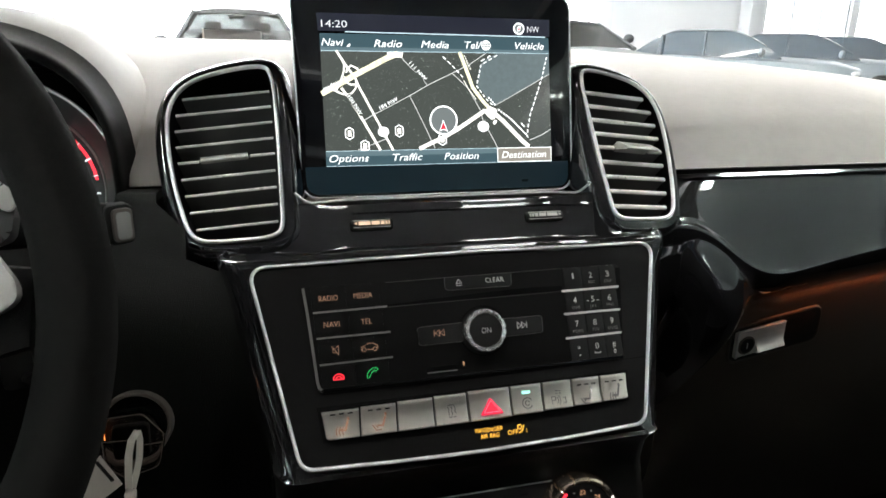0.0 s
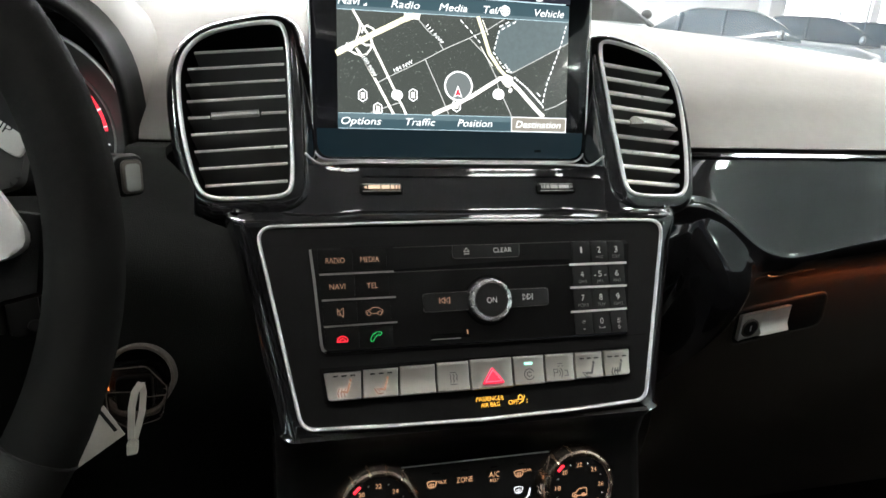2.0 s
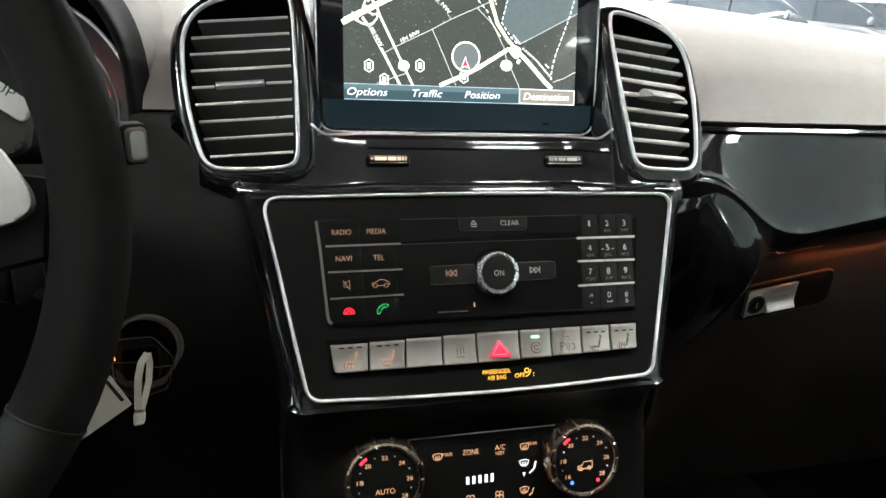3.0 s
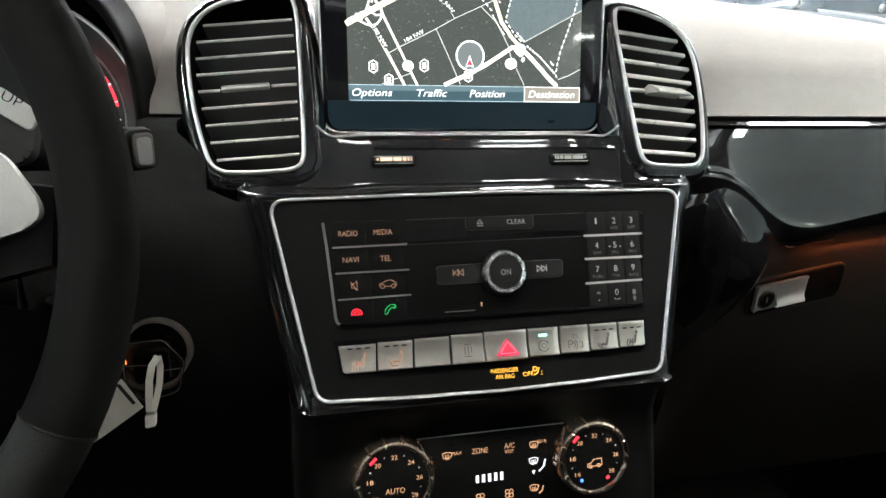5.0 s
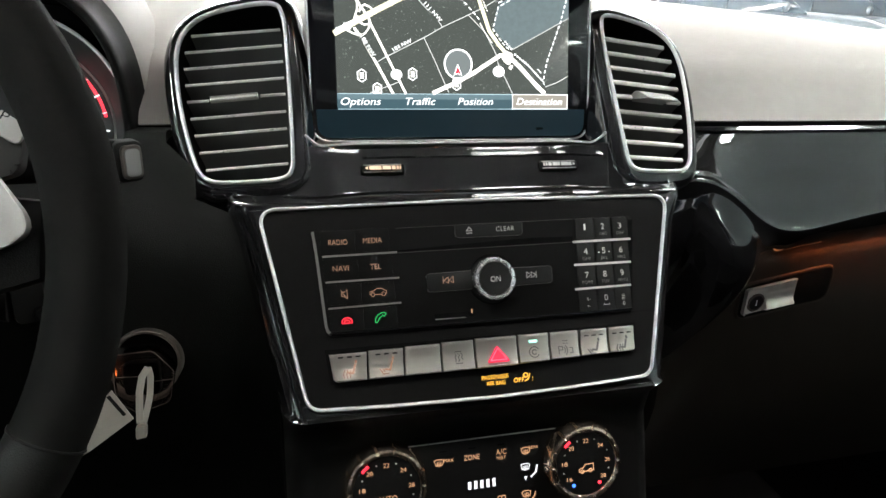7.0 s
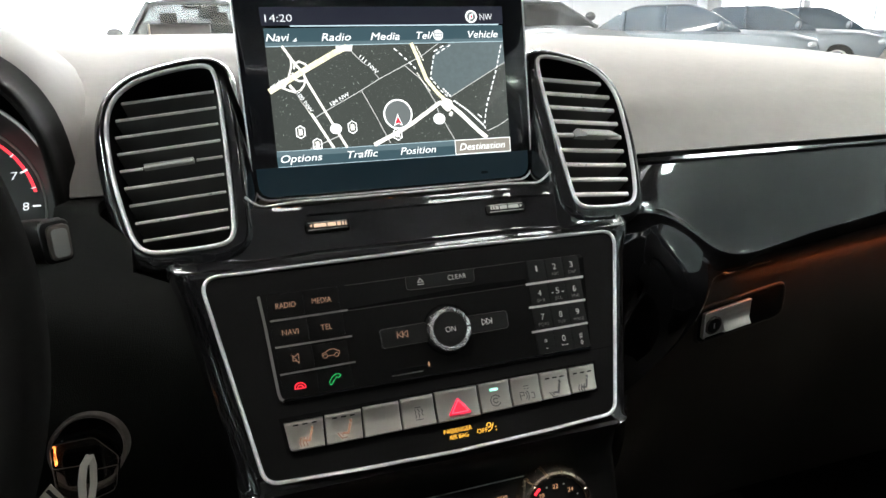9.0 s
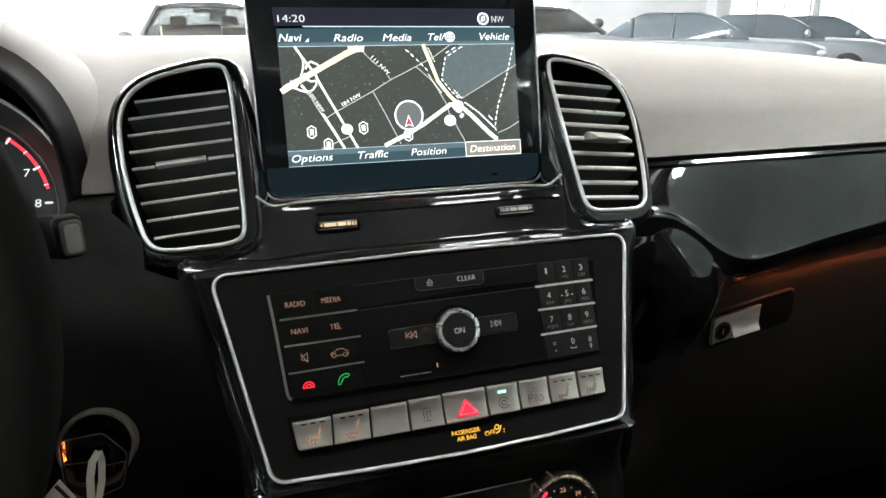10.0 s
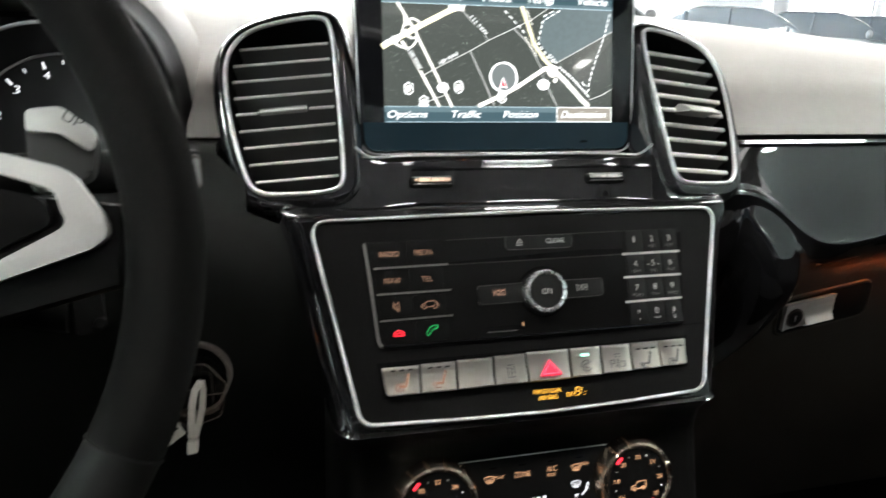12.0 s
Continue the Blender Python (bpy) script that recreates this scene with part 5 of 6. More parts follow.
part("car_icon", strokes(RAD, [small(q, -72.5, 5.8) for q in ([(-78.2, 4.2), (-79.0, 4.6), (-78.8, 6.2), (-76, 7.0), (-73.6, 8.6), (-69.6, 8.6), (-67.6, 7.2), (-66.2, 6.6), (-66.0, 4.6), (-66.8, 4.2)], [(-75.2, 4.1), (-69.9, 4.1)], arc(-76.7, 4.2, 1.5, 0, 360, 12), arc(-68.4, 4.2, 1.5, 0, 360, 12))], 0.36, 1.3, 1.45), AMBER_LEGEND, radio)
HANG_UP = arc(-93.9, -12.4, 4.0, 0, 180, 14, 3.4) + [(-97.9, -13.2), (-89.9, -13.2), (-89.9, -12.4)]
part("phone_icon", strokes(RAD, [[(-93.9 + 0.82 * (a + 93.9), -11.4 + 0.82 * (b + 11.4)) for a, b in line] for line in (HANG_UP, arc(-93.9, -12.6, 2.1, 15, 165, 10, 1.7), [(-96.2, -13.2), (-95.6, -11.6)], [(-91.6, -13.2), (-92.2, -11.6)])], 0.5, 1.5, 1.65), RED_LIT, radio)
part("phone_icon", strokes(RAD, [[(-75.6, -13.6), (-75.4, -11.4), (-73.8, -9.2), (-71.2, -7.7), (-68.8, -7.9), (-68.2, -9.0), (-69.6, -10.2), (-70.6, -9.4), (-72.6, -11.0), (-73.4, -12.6), (-74.4, -13.9), (-75.6, -13.6)]], 0.36, 1.5, 1.65), GREEN_LIT, radio)

clear = part("key", prism(RAD, rounded([(-17.2, 39.2, 2), (31.0, 39.0, 2), (31.6, 48.2, 0.5), (-16.8, 48.0, 0.5)], 3), 0.9, 1.6, 0.3), KEY_BLACK, radio)
legend(RAD, "CLEAR", 18.9, 44.0, 13.4, 3.4, clear, PRINT, "legend", 1.7)
part("eject_icon", strokes(RAD, [[(-9.2, 43.4), (-5.2, 43.4), (-7.2, 46.0), (-9.2, 43.4)], [(-9.2, 41.9), (-5.2, 41.9)]], 0.45, 1.6, 1.75), PRINT, clear)
prev = part("key", prism(RAD, rounded([(-39.6, 15.6, 2), (-39.0, 3.4, 2), (-8, 3.6, 0.5), (-8, 16.2, 0.5)], 3), 0.9, 1.7, 0.3), KEY_BLACK, radio)
nextk = part("key", prism(RAD, rounded([(18, 4.0, 0.5), (50.2, 4.4, 2), (50.6, 16.2, 2), (18, 16.2, 0.5)], 3), 0.9, 1.7, 0.3), KEY_BLACK, radio)
part("skip_icon", strokes(RAD, [[(-28.2, 8.6), (-28.2, 12.8)], [(-24.6, 8.6), (-27.6, 10.7), (-24.6, 12.8), (-24.6, 8.6)], [(-21.2, 8.6), (-24.2, 10.7), (-21.2, 12.8), (-21.2, 8.6)]], 0.38, 1.7, 1.85), AMBER_LEGEND, prev)
part("skip_icon", strokes(RAD, [[(38.6, 8.6), (38.6, 12.8)], [(35.0, 8.6), (38.0, 10.7), (35.0, 12.8), (35.0, 8.6)], [(31.6, 8.6), (34.6, 10.7), (31.6, 12.8), (31.6, 8.6)]], 0.38, 1.7, 1.85), PRINT, nextk)
for line in ([(-17.0, 47.5)] + [(-17.4, 41.5), (-16.6, 39.8), (-15.0, 39.0), (29.0, 38.8), (30.8, 39.8), (31.4, 41.5), (31.6, 47.8)], [(-8.5, 16.3), (-37.5, 15.8), (-39.2, 15.0), (-39.8, 13.6)], [(-8.5, 3.6), (-37.6, 3.4), (-39.0, 4.2), (-39.4, 5.4)], [(21, 16.4), (48.6, 16.4), (50.2, 15.6), (50.8, 14.0), (50.4, 6.2), (49.6, 4.8), (48.2, 4.2), (21, 3.8)]):
    part("key_edge", strokes(RAD, [line], 0.3, 1.1, 1.72), KEY_SEAM, radio)
KU, KV = 6.6, 9.4
part("knob_well", lathe(RAD, KU, KV, [(17.6, 0.6), (17.4, 1.5), (16.2, 1.5), (15.6, 0.9)], 48), PIT, radio)


def knurl(a, row):
    return 1.0 - (0.085 if row in (1, 2, 3, 4) and math.cos(11 * a) > 0.88 else 0.0)


knob = part("knob", lathe(RAD, KU, KV, [(14.2, 1.0), (15.0, 3.0), (14.9, 7.0), (14.2, 8.6), (12.6, 9.0), (11.6, 8.2), (11.4, 7.8)], 88, knurl), BRIGHT_CHROME, radio, "knurled chrome volume knob", sharp=28)
part("knob_cap", lathe(RAD, KU, KV, [(11.5, 7.5), (11.3, 8.1), (8.0, 8.3)], 40), KEY_BLACK, knob)
legend(RAD, "ON", KU, KV - 0.2, 7.0, 3.8, knob, PRINT, "legend", 8.5)
part("indicator", prism(RAD, rect(-10.2, -12.6, -9.4, -9.8, 0.2, 2), 1.0, 1.4), CLIMATE_LEGEND, radio, "tiny amber indicator")
part("card_slot", prism(RAD, rect(-36, -14.6, -8, -11.4, 1), 0.9, 1.25), PIT, radio)
part("card_slot_lip", prism(RAD, rect(-35.4, -15.4, -14.5, -14.7, 0.3, 2), 1.2, 1.6, 0.2), DIM_STRIP, radio)

# silver switch row
TOPS = (-107.2, -82.1, -58.0, -33.3, -10.2, 20.5, 43.9, 66.3, 88.4, 109.8)
LOWS = (-105.0, -83.0, -59.1, -33.9, -10.5, 19.9, 42.8, 65.1, 87.2, 107.7)
part("switch_well", prism(RAD, [(-109.2, -29.0), (111.5, -28.0), (109.4, -49.6), (-106.6, -51.4)], -0.4, 0.2), PIT, radio)
switches = []
for i in range(9):
    vt, vb = -32.2 + 2.2 * min(i, 4) / 4, -49.8 + 2.2 * max(0, i - 4) / 4
    rows = []
    for t in (0, 0.02, 0.06, 0.12, 0.2, 0.32, 0.45, 0.58, 0.7, 0.82, 0.9, 0.95, 0.985, 1.0):
        v = vt + (vb - vt) * t
        a, b = TOPS[i] + (LOWS[i] - TOPS[i]) * t + 0.6, TOPS[i + 1] + (LOWS[i + 1] - TOPS[i + 1]) * t - 0.6
        tuck = 2.2 * max(0.0, (t - 0.9) / 0.1) ** 2
        a, b = a + (tuck if i == 0 else 0), b - (tuck if i == 8 else 0)
        w = 2.2 + 2.6 * t - 0.9 * math.sin(math.pi * t) - 1.2 * max(0.0, (0.06 - t) / 0.06) ** 2 - 1.4 * max(0.0, (t - 0.95) / 0.05) ** 2
        rows.append([mm(RAD, u, v, z) for u, z in ((a, 0), (a, w - 0.7), (a + 0.25, w - 0.2), (a + 0.8, w), ((a + b) / 2, w), (b - 0.8, w), (b - 0.25, w - 0.2), (b, w - 0.7), (b, 0))])
    own = loft(rows)
    for end in (0, -1):
        own.faces.new([v for v in list(own.verts)[:9]] if end == 0 else [v for v in list(own.verts)[-9:]])
    switches.append(part("switch", own, SWITCH, radio, "brushed silver switch", sharp=40))
SW = RAD @ pose(0, -0.0405, 0.0034, -8.4, 0, 0)


def seat_icon(u, v, parent, material, heat):
    def spot(*points):
        return [(u + 1.15 * a, v + 1.15 * b) for a, b in points]
    seat = [spot((3.3, 4.4), (3.6, 3.2)), spot((2.9, 2.2), (1.4, -2.2)), spot((1.4, -2.4), (-1.4, -2.0))]
    part("seat_icon", strokes(SW, seat, 1.3, 0.15, 0.5), material, parent)
    if heat:
        marks = [spot((-3.4 + 1.7 * k, -4.8), (-3.9 + 1.7 * k, -2.6), (-3.0 + 1.7 * k, -0.4)) for k in range(3)]
    else:
        marks = [spot((-4.4, -1.6), (-2.4, -4.6), (0.4, -4.4)), spot((-2.8, -1.6), (-1.6, -3.4))]
    for line in marks:
        part("heat_mark", strokes(SW, [line], 0.65, 0.15, 0.5), material, parent)


for i, u in ((0, -94.0), (1, -70.0), (7, 77.0), (8, 98.6)):
    seat_icon(u - (0.0 if i < 2 else 1.0), -1.5, switches[i], AMBER_LEGEND if i < 2 else DARK_PRINT, i in (0, 8))
    for k in (-1, 0, 1):
        part("indicator", prism(SW, rect(u + 5.6 * k - 1.6, 5.6, u + 5.6 * k + 1.6, 6.5), 0.1, 0.3), KEY_BLACK, switches[i])
part("level_icon", strokes(SW, [[(-24.4, -4.6), (-19.8, -4.6)], [(-24.2, 3.2), (-20.2, 3.2)], [(-24.6, 2.0), (-23.8, 0.6), (-24.6, -0.8), (-23.8, -2.2), (-24.6, -3.4)], [(-22.4, 2.0), (-21.6, 0.6), (-22.4, -0.8), (-21.6, -2.2), (-22.4, -3.4)], [(-20.2, 2.0), (-19.4, 0.6), (-20.2, -0.8), (-19.4, -2.2)]], 0.5, 0.15, 0.3), DARK_PRINT, switches[3])
hz = part("hazard_triangle", prism(SW, rounded([(-3.2, -6.4, 1), (13.8, -6.4, 1), (5.2, 5.2, 1)], 4), 0.1, 1.2, 0.4), HAZARD_RED, switches[4], "red warning triangle")
part("hazard_line", strokes(SW, [[(-0.4, -4.8), (10.9, -4.8), (5.2, 3.0), (-0.4, -4.8)]], 0.55, 1.2, 1.35), HAZARD_EDGE, hz)
part("indicator", prism(SW, rect(28.4, 4.6, 34.4, 6.4, 0.5), 0.1, 0.5), LED_GREEN, switches[5], "lit green indicator")
part("eco_icon", strokes(SW, [arc(31.4, -1.8, 3.6, 30, 330, 14), arc(31.4, -1.8, 1.6, 30, 330, 10)], 0.6, 0.15, 0.3), DARK_PRINT, switches[5])
part("park_icon", strokes(SW, [[(49.4, -4.8), (49.4, 0.2), (52.2, 0.2), (52.2, -2.2), (49.4, -2.2)], arc(51.6, -2.4, 2.6, -50, 50, 6), arc(51.6, -2.4, 4.2, -46, 46, 6), [(57.4, -4.6), (59.6, -4.6), (59.6, -1.0), (57.6, -1.0)], [(53, 2.2), (54.2, 2.2)], [(55.4, 2.2), (56.6, 2.2)], [(53, 4.0), (56.6, 4.0)]], 0.5, 0.15, 0.3), DARK_PRINT, switches[6])
legend(RAD, "PASSENGER", 3.3, -56.6, 19.4, 2.9, radio, AIRBAG_LEGEND, "legend", 0.1, bold=-0.008)
legend(RAD, "AIR BAG", 3.3, -60.6, 13.2, 2.9, radio, AIRBAG_LEGEND, "legend", 0.1, bold=-0.008)
legend(RAD, "OFF", 19.9, -60.2, 7.4, 3.0, radio, AIRBAG_LEGEND, "legend", 0.1, bold=-0.008)
part("airbag_icon", strokes(RAD, [arc(25.0, -57.4, 1.5, 0, 360, 10), [(24, -61.4), (26.6, -60.2), (28.2, -56.6)], [(29.4, -61.2), (30.0, -61.2)], [(29.6, -59.6), (30.0, -59.2)]], 0.5, 0.05, 0.15), AIRBAG_LEGEND, radio)

# ---- climate control ----
climate = thing("climate_control", (0, -0.03, 0.87), "black climate control panel with two chrome-ringed dials", "climate panel")
part("panel", prism(CLI, rounded([(-60, 29.4, 1), (58, 29.4, 1), (58, -26, 3), (-60, -26, 3)], 3), -2, 1.0, 0.5), SATIN_BLACK, climate)
part("panel_edge", strokes(CLI, [[(-57, 29.6), (53, 29.8)]], 0.6, 0.8, 1.5), SLAT_EDGE, climate)
part("panel_groove", strokes(CLI, [[(-46, -6.5), (-46, 7)], [(46, -6.5), (46, 7)]], 0.3, 0.9, 1.05), PIT, climate)


def notch(a, row):
    return 1.0 - (0.05 if row <= 5 and math.cos(14 * a) > 0.9 else 0.0)


for cu, cv, words in ((-72.6, 6.6, "AUTO"), (71.4, 5.6, "")):
    dial = part("dial", lathe(CLI, cu, cv, [(29.4, 0.5), (29.2, 3), (28.4, 8), (27.6, 11.4), (26.6, 13.0), (25.0, 13.7), (23.4, 13.2), (22.8, 12.2)], 168, notch), DIAL_METAL, climate, "chrome-ringed temperature dial", sharp=28)
    part("dial_face", lathe(CLI, cu, cv, [(23.0, 11.0), (22.6, 12.4), (10, 12.6)], 48), SATIN_BLACK, dial)
    for k, n in enumerate(("16", "18", "20", "22", "24", "26", "28")):
        a = radians(218 - 42.7 * k)
        legend(CLI, n, cu + 16.6 * math.cos(a), cv + 16.6 * math.sin(a), 4.2, 3.0, dial, CLIMATE_LEGEND, "digit", 12.75)
        if k < 6:
            b = radians(218 - 42.7 * (k + 0.5))
            part("dot", prism(CLI, ellipse(cu + 18.2 * math.cos(b), cv + 18.2 * math.sin(b), 0.5, n=8), 12.6, 12.8), PRINT, dial)
    part("pointer", strokes(CLI, [arc(cu, cv, 21.0, 139, 126, 5)], 1.5, 12.4, 13.4), RED_LIT, dial, "lit red pointer")
    for ang, m in ((236, BLUE_LIT), (-56, RED_LIT)):
        a = radians(ang)
        part("dot", prism(CLI, ellipse(cu + 18.0 * math.cos(a), cv + 18.0 * math.sin(a), 1.3, n=14), 12.6, 12.9), m, dial)
    if words:
        legend(CLI, words, cu, cv - 6.0, 13.0, 3.6, dial, CLIMATE_LEGEND, "legend", 12.75)
    else:
        part("car_icon", strokes(CLI, [[(cu - 5.4, cv - 5.8), (cu - 5.4, cv - 3.6), (cu - 2.6, cv - 3.0), (cu - 0.8, cv - 0.6), (cu + 5.4, cv - 0.4), (cu + 5.6, cv - 5.2), (cu - 5.4, cv - 5.8)], arc(cu - 3.2, cv - 5.6, 1.2, 0, 360, 10), arc(cu + 3.2, cv - 5.2, 1.2, 0, 360, 10)], 0.5, 12.6, 12.8), CLIMATE_LEGEND, dial)


def demist_icon(u, v, material, w0=1.0):
    return part("demist_icon", strokes(CLI, [[(u - 3.4, v + 1.6), (u - 1.6, v + 2.4), (u + 1.6, v + 2.4), (u + 3.4, v + 1.6), (u + 2.4, v - 1.6), (u - 2.4, v - 1.6), (u - 3.4, v + 1.6)], [(u - 1.2, v - 2.4), (u - 1.2, v + 0.8)], [(u, v - 2.6), (u, v + 0.8)], [(u + 1.2, v - 2.4), (u + 1.2, v + 0.8)]], 0.5, w0, w0 + 0.15), material, climate)


demist_icon(-34.0, 15.4, CLIMATE_LEGEND)
legend(CLI, "MAX", -27.0, 16.6, 7.0, 2.5, climate, CLIMATE_LEGEND, "legend", 1.1)
legend(CLI, "ZONE", -10.2, 16.6, 11.6, 3.8, climate, CLIMATE_LEGEND, "legend", 1.1)
legend(CLI, "A/C", 11.6, 17.8, 7.8, 3.8, climate, CLIMATE_LEGEND, "legend", 1.1)
legend(CLI, "REST", 11.6, 13.6, 6.6, 2.3, climate, CLIMATE_LEGEND, "legend", 1.1)
demist_icon(30.0, 16.2, CLIMATE_LEGEND)
legend(CLI, "REAR", 36.0, 18.2, 7.0, 2.3, climate, CLIMATE_LEGEND, "legend", 1.1)
for k in range(5):
    u = -12.6 + 4.5 * k
    part("fan_bar", prism(CLI, [(u - 1.1, -6.4), (u + 1.1, -6.4), (u + 1.1, -1.0 + 0.12 * k), (u - 1.1, -1.0 + 0.12 * k)], 0.9, 1.15), WHITE_LIT, climate, "lit white fan bar")
demist_icon(29.5, 4.4, WHITE_LIT)
part("air_flow_icon", strokes(CLI, [[(38.4, 4.6), (36.8, -0.6), (33.6, -3.4)], [(38.4, 4.6), (37.6, 0)]], 0.9, 1.0, 1.15), WHITE_LIT, climate)
part("air_flow_arrow", prism(CLI, [(28.2, -2.6), (30.6, -2.6), (29.4, -5.4)], 1.0, 1.15), WHITE_LIT, climate)
for u, v in ((-10.8, -17.4), (10.7, -16.9)):
    n = 4
    part("fan_icon", strokes(CLI, [arc(u + 2.0 * math.cos(radians(45 + 90 * k)), v + 2.0 * math.sin(radians(45 + 90 * k)), 1.5, 0, 360, 10) for k in range(n)], 0.5, 1.0, 1.15), CLIMATE_LEGEND, climate)
demist_icon(29.6, -15.4, CLIMATE_LEGEND)
part("air_flow_icon", strokes(CLI, [[(36.6, -14.6), (35.4, -18.2), (33.4, -19.6)]], 0.8, 1.0, 1.15), CLIMATE_LEGEND, climate)
for u in (-31, -10, 11.5, 32):
    part("key_indicator", prism(CLI, rect(u - 2.6, 22.6, u + 2.6, 23.6, 0.3, 2), 0.9, 1.1), PIT, climate)

# ---- instrument cluster ----
cluster = thing("instrument_cluster", (-0.37, 0.13, 1.08), "instrument cluster with a red-edged rev counter behind the wheel", "instrument cluster")
part("back_plate", block(-0.54, 0.150, 1.06, -0.228, 0.165, 1.215, 0.02), PIT, cluster)
hood, cowl = [], []
for k in range(49):
    a = radians(-28 + 236 * k / 48)
    cx, cz, ru, rv = -0.383, 1.125, 0.157, 0.116
    q = 0.58
    cc, ss = math.cos(a), math.sin(a)
    px, pz = cx + ru * math.copysign(abs(cc) ** q, cc), cz + rv * math.copysign(abs(ss) ** q, ss)
    if pz < 1.100:
        continue
    hood.append([(px + d * cc * 0.7, y, pz + d * ss) for y, d in ((0.155, -0.010), (0.125, -0.0095), (0.102, -0.009), (0.096, -0.0075), (0.0935, -0.005), (0.0935, -0.0025), (0.096, -0.0005), (0.101, 0.0006), (0.108, 0.0012), (0.116, 0.004), (0.126, 0.0085))])
    if pz < 1.136:
        continue
    cowl.append([(px + d * cc * 0.7, y, pz + d * ss) for y, d in ((0.126, 0.0085), (0.134, 0.0115), (0.147, 0.0148), (0.17, 0.018), (0.21, 0.018), (0.26, 0.012), (0.36, -0.008))])
part("hood", loft(hood), SOFT_BLACK, cluster, "black hooded cowl", sharp=70)
part("hood_skin", loft(cowl), BEIGE, cluster, "beige padded hood skin", sharp=70)
for cx in (-0.3030, -0.4630):
    G = plane((cx, 0.1250, 1.1305), 14)
    out = (G.to_3x3() @ Vector((0, 0, 1))).normalized()
    gauge = part("gauge", lathe(G, 0, 0, [(64, -8), (64, -3), (60, -3), (58, -4)], 64), GAUGE_BLACK, cluster)
    part("gauge_cone", loft([[mm(G, r * math.cos(radians(a)), r * math.sin(radians(a)), w) for a in range(-24, 205, 4)] for r, w in ((60.5, -2), (64, 4), (69, 12), (74.5, 20), (76.0, 22.5))]), CONE_GREY, gauge, "dark metallic gauge funnel", sharp=80)
    part("gauge_ring", sweep([mm(G, u, v, 22) for u, v in arc(0, 0, 75.5, -24, 204, 60)], disc_profile(0.0013, 8), False, out), CHROME, gauge)
    part("gauge_ring", sweep([mm(G, u, v, -2.0) for u, v in arc(0, 0, 60.0, -24, 204, 60)], disc_profile(0.0010, 6), False, out), DIM_STRIP, gauge)
    for k in range(17):
        a = radians(209.5 - 13.2 * k)
        r0 = 51.5 if k % 2 == 0 else 53.0
        part("tick", strokes(G, [[(r0 * math.cos(a), r0 * math.sin(a)), (55.6 * math.cos(a), 55.6 * math.sin(a))]], 1.2 if k % 2 == 0 else 0.6, -3.8, -3.4), WHITE_LIT, gauge)
        if k % 2 == 0:
            legend(G, str(k // 2), 47 * math.cos(a), 47 * math.sin(a), 4.0, 5.4, gauge, WHITE_LIT, "digit", -3.6, 0.1)
    if cx > -0.4:
        part("red_zone", strokes(G, [arc(0, 0, 54.6, 52, 9, 16)], 2.0, -3.9, -3.6), RED_LIT, gauge, "red zone of the rev counter")

# ---- steering wheel ----
wheel = thing("steering_wheel", (-0.380, -0.112, 1.1295), "black suede steering wheel with satin silver spoke trim", "steering wheel")
WHL = plane((-0.380, -0.112, 1.1295), 22)
SPK = WHL @ Matrix.Translation((0, -0.008, 0))
rim_rows, n = [], 96
for i in range(n):
    a = 2 * math.pi * i / n
    c, s = math.cos(a), math.sin(a)
    r = 172.0
    u, v = r * c, max(r * s, -152.0)
    rad = 14.8
    rim_rows.append([mm(WHL, u + rad * math.cos(t) * c, v + rad * math.cos(t) * s, rad * 0.86 * math.sin(t)) for t in [2 * math.pi * j / 14 for j in range(14)]])
split = [i for i in range(n) if 205 <= 360 * i / n <= 335]
grip = rim_rows[split[-1]:] + rim_rows[:split[0] + 1]
part("rim", loft(grip, closed=True), SUEDE, wheel, "thick black suede rim", sharp=80)
part("lower_rim", loft(rim_rows[split[0]:split[-1] + 1], closed=True), LEATHER, wheel, "smooth black leather lower rim", sharp=80)
for i in (split[0], split[-1]):
    ring = rim_rows[i]
    mid = sum((p for p in ring), Vector()) / len(ring)
    normal = (rim_rows[(i + 1) % n][0] - rim_rows[i - 1][0]).normalized()
    part("rim_seam", sweep([mid + (p - mid) * 1.01 for p in ring], disc_profile(0.0006, 6), True, normal), KEY_BLACK, wheel)
part("hub", lathe(WHL, 0, 0, [(60, -35), (72, -10), (70, 4), (60, 14), (30, 20)], 40), SOFT_BLACK, wheel)
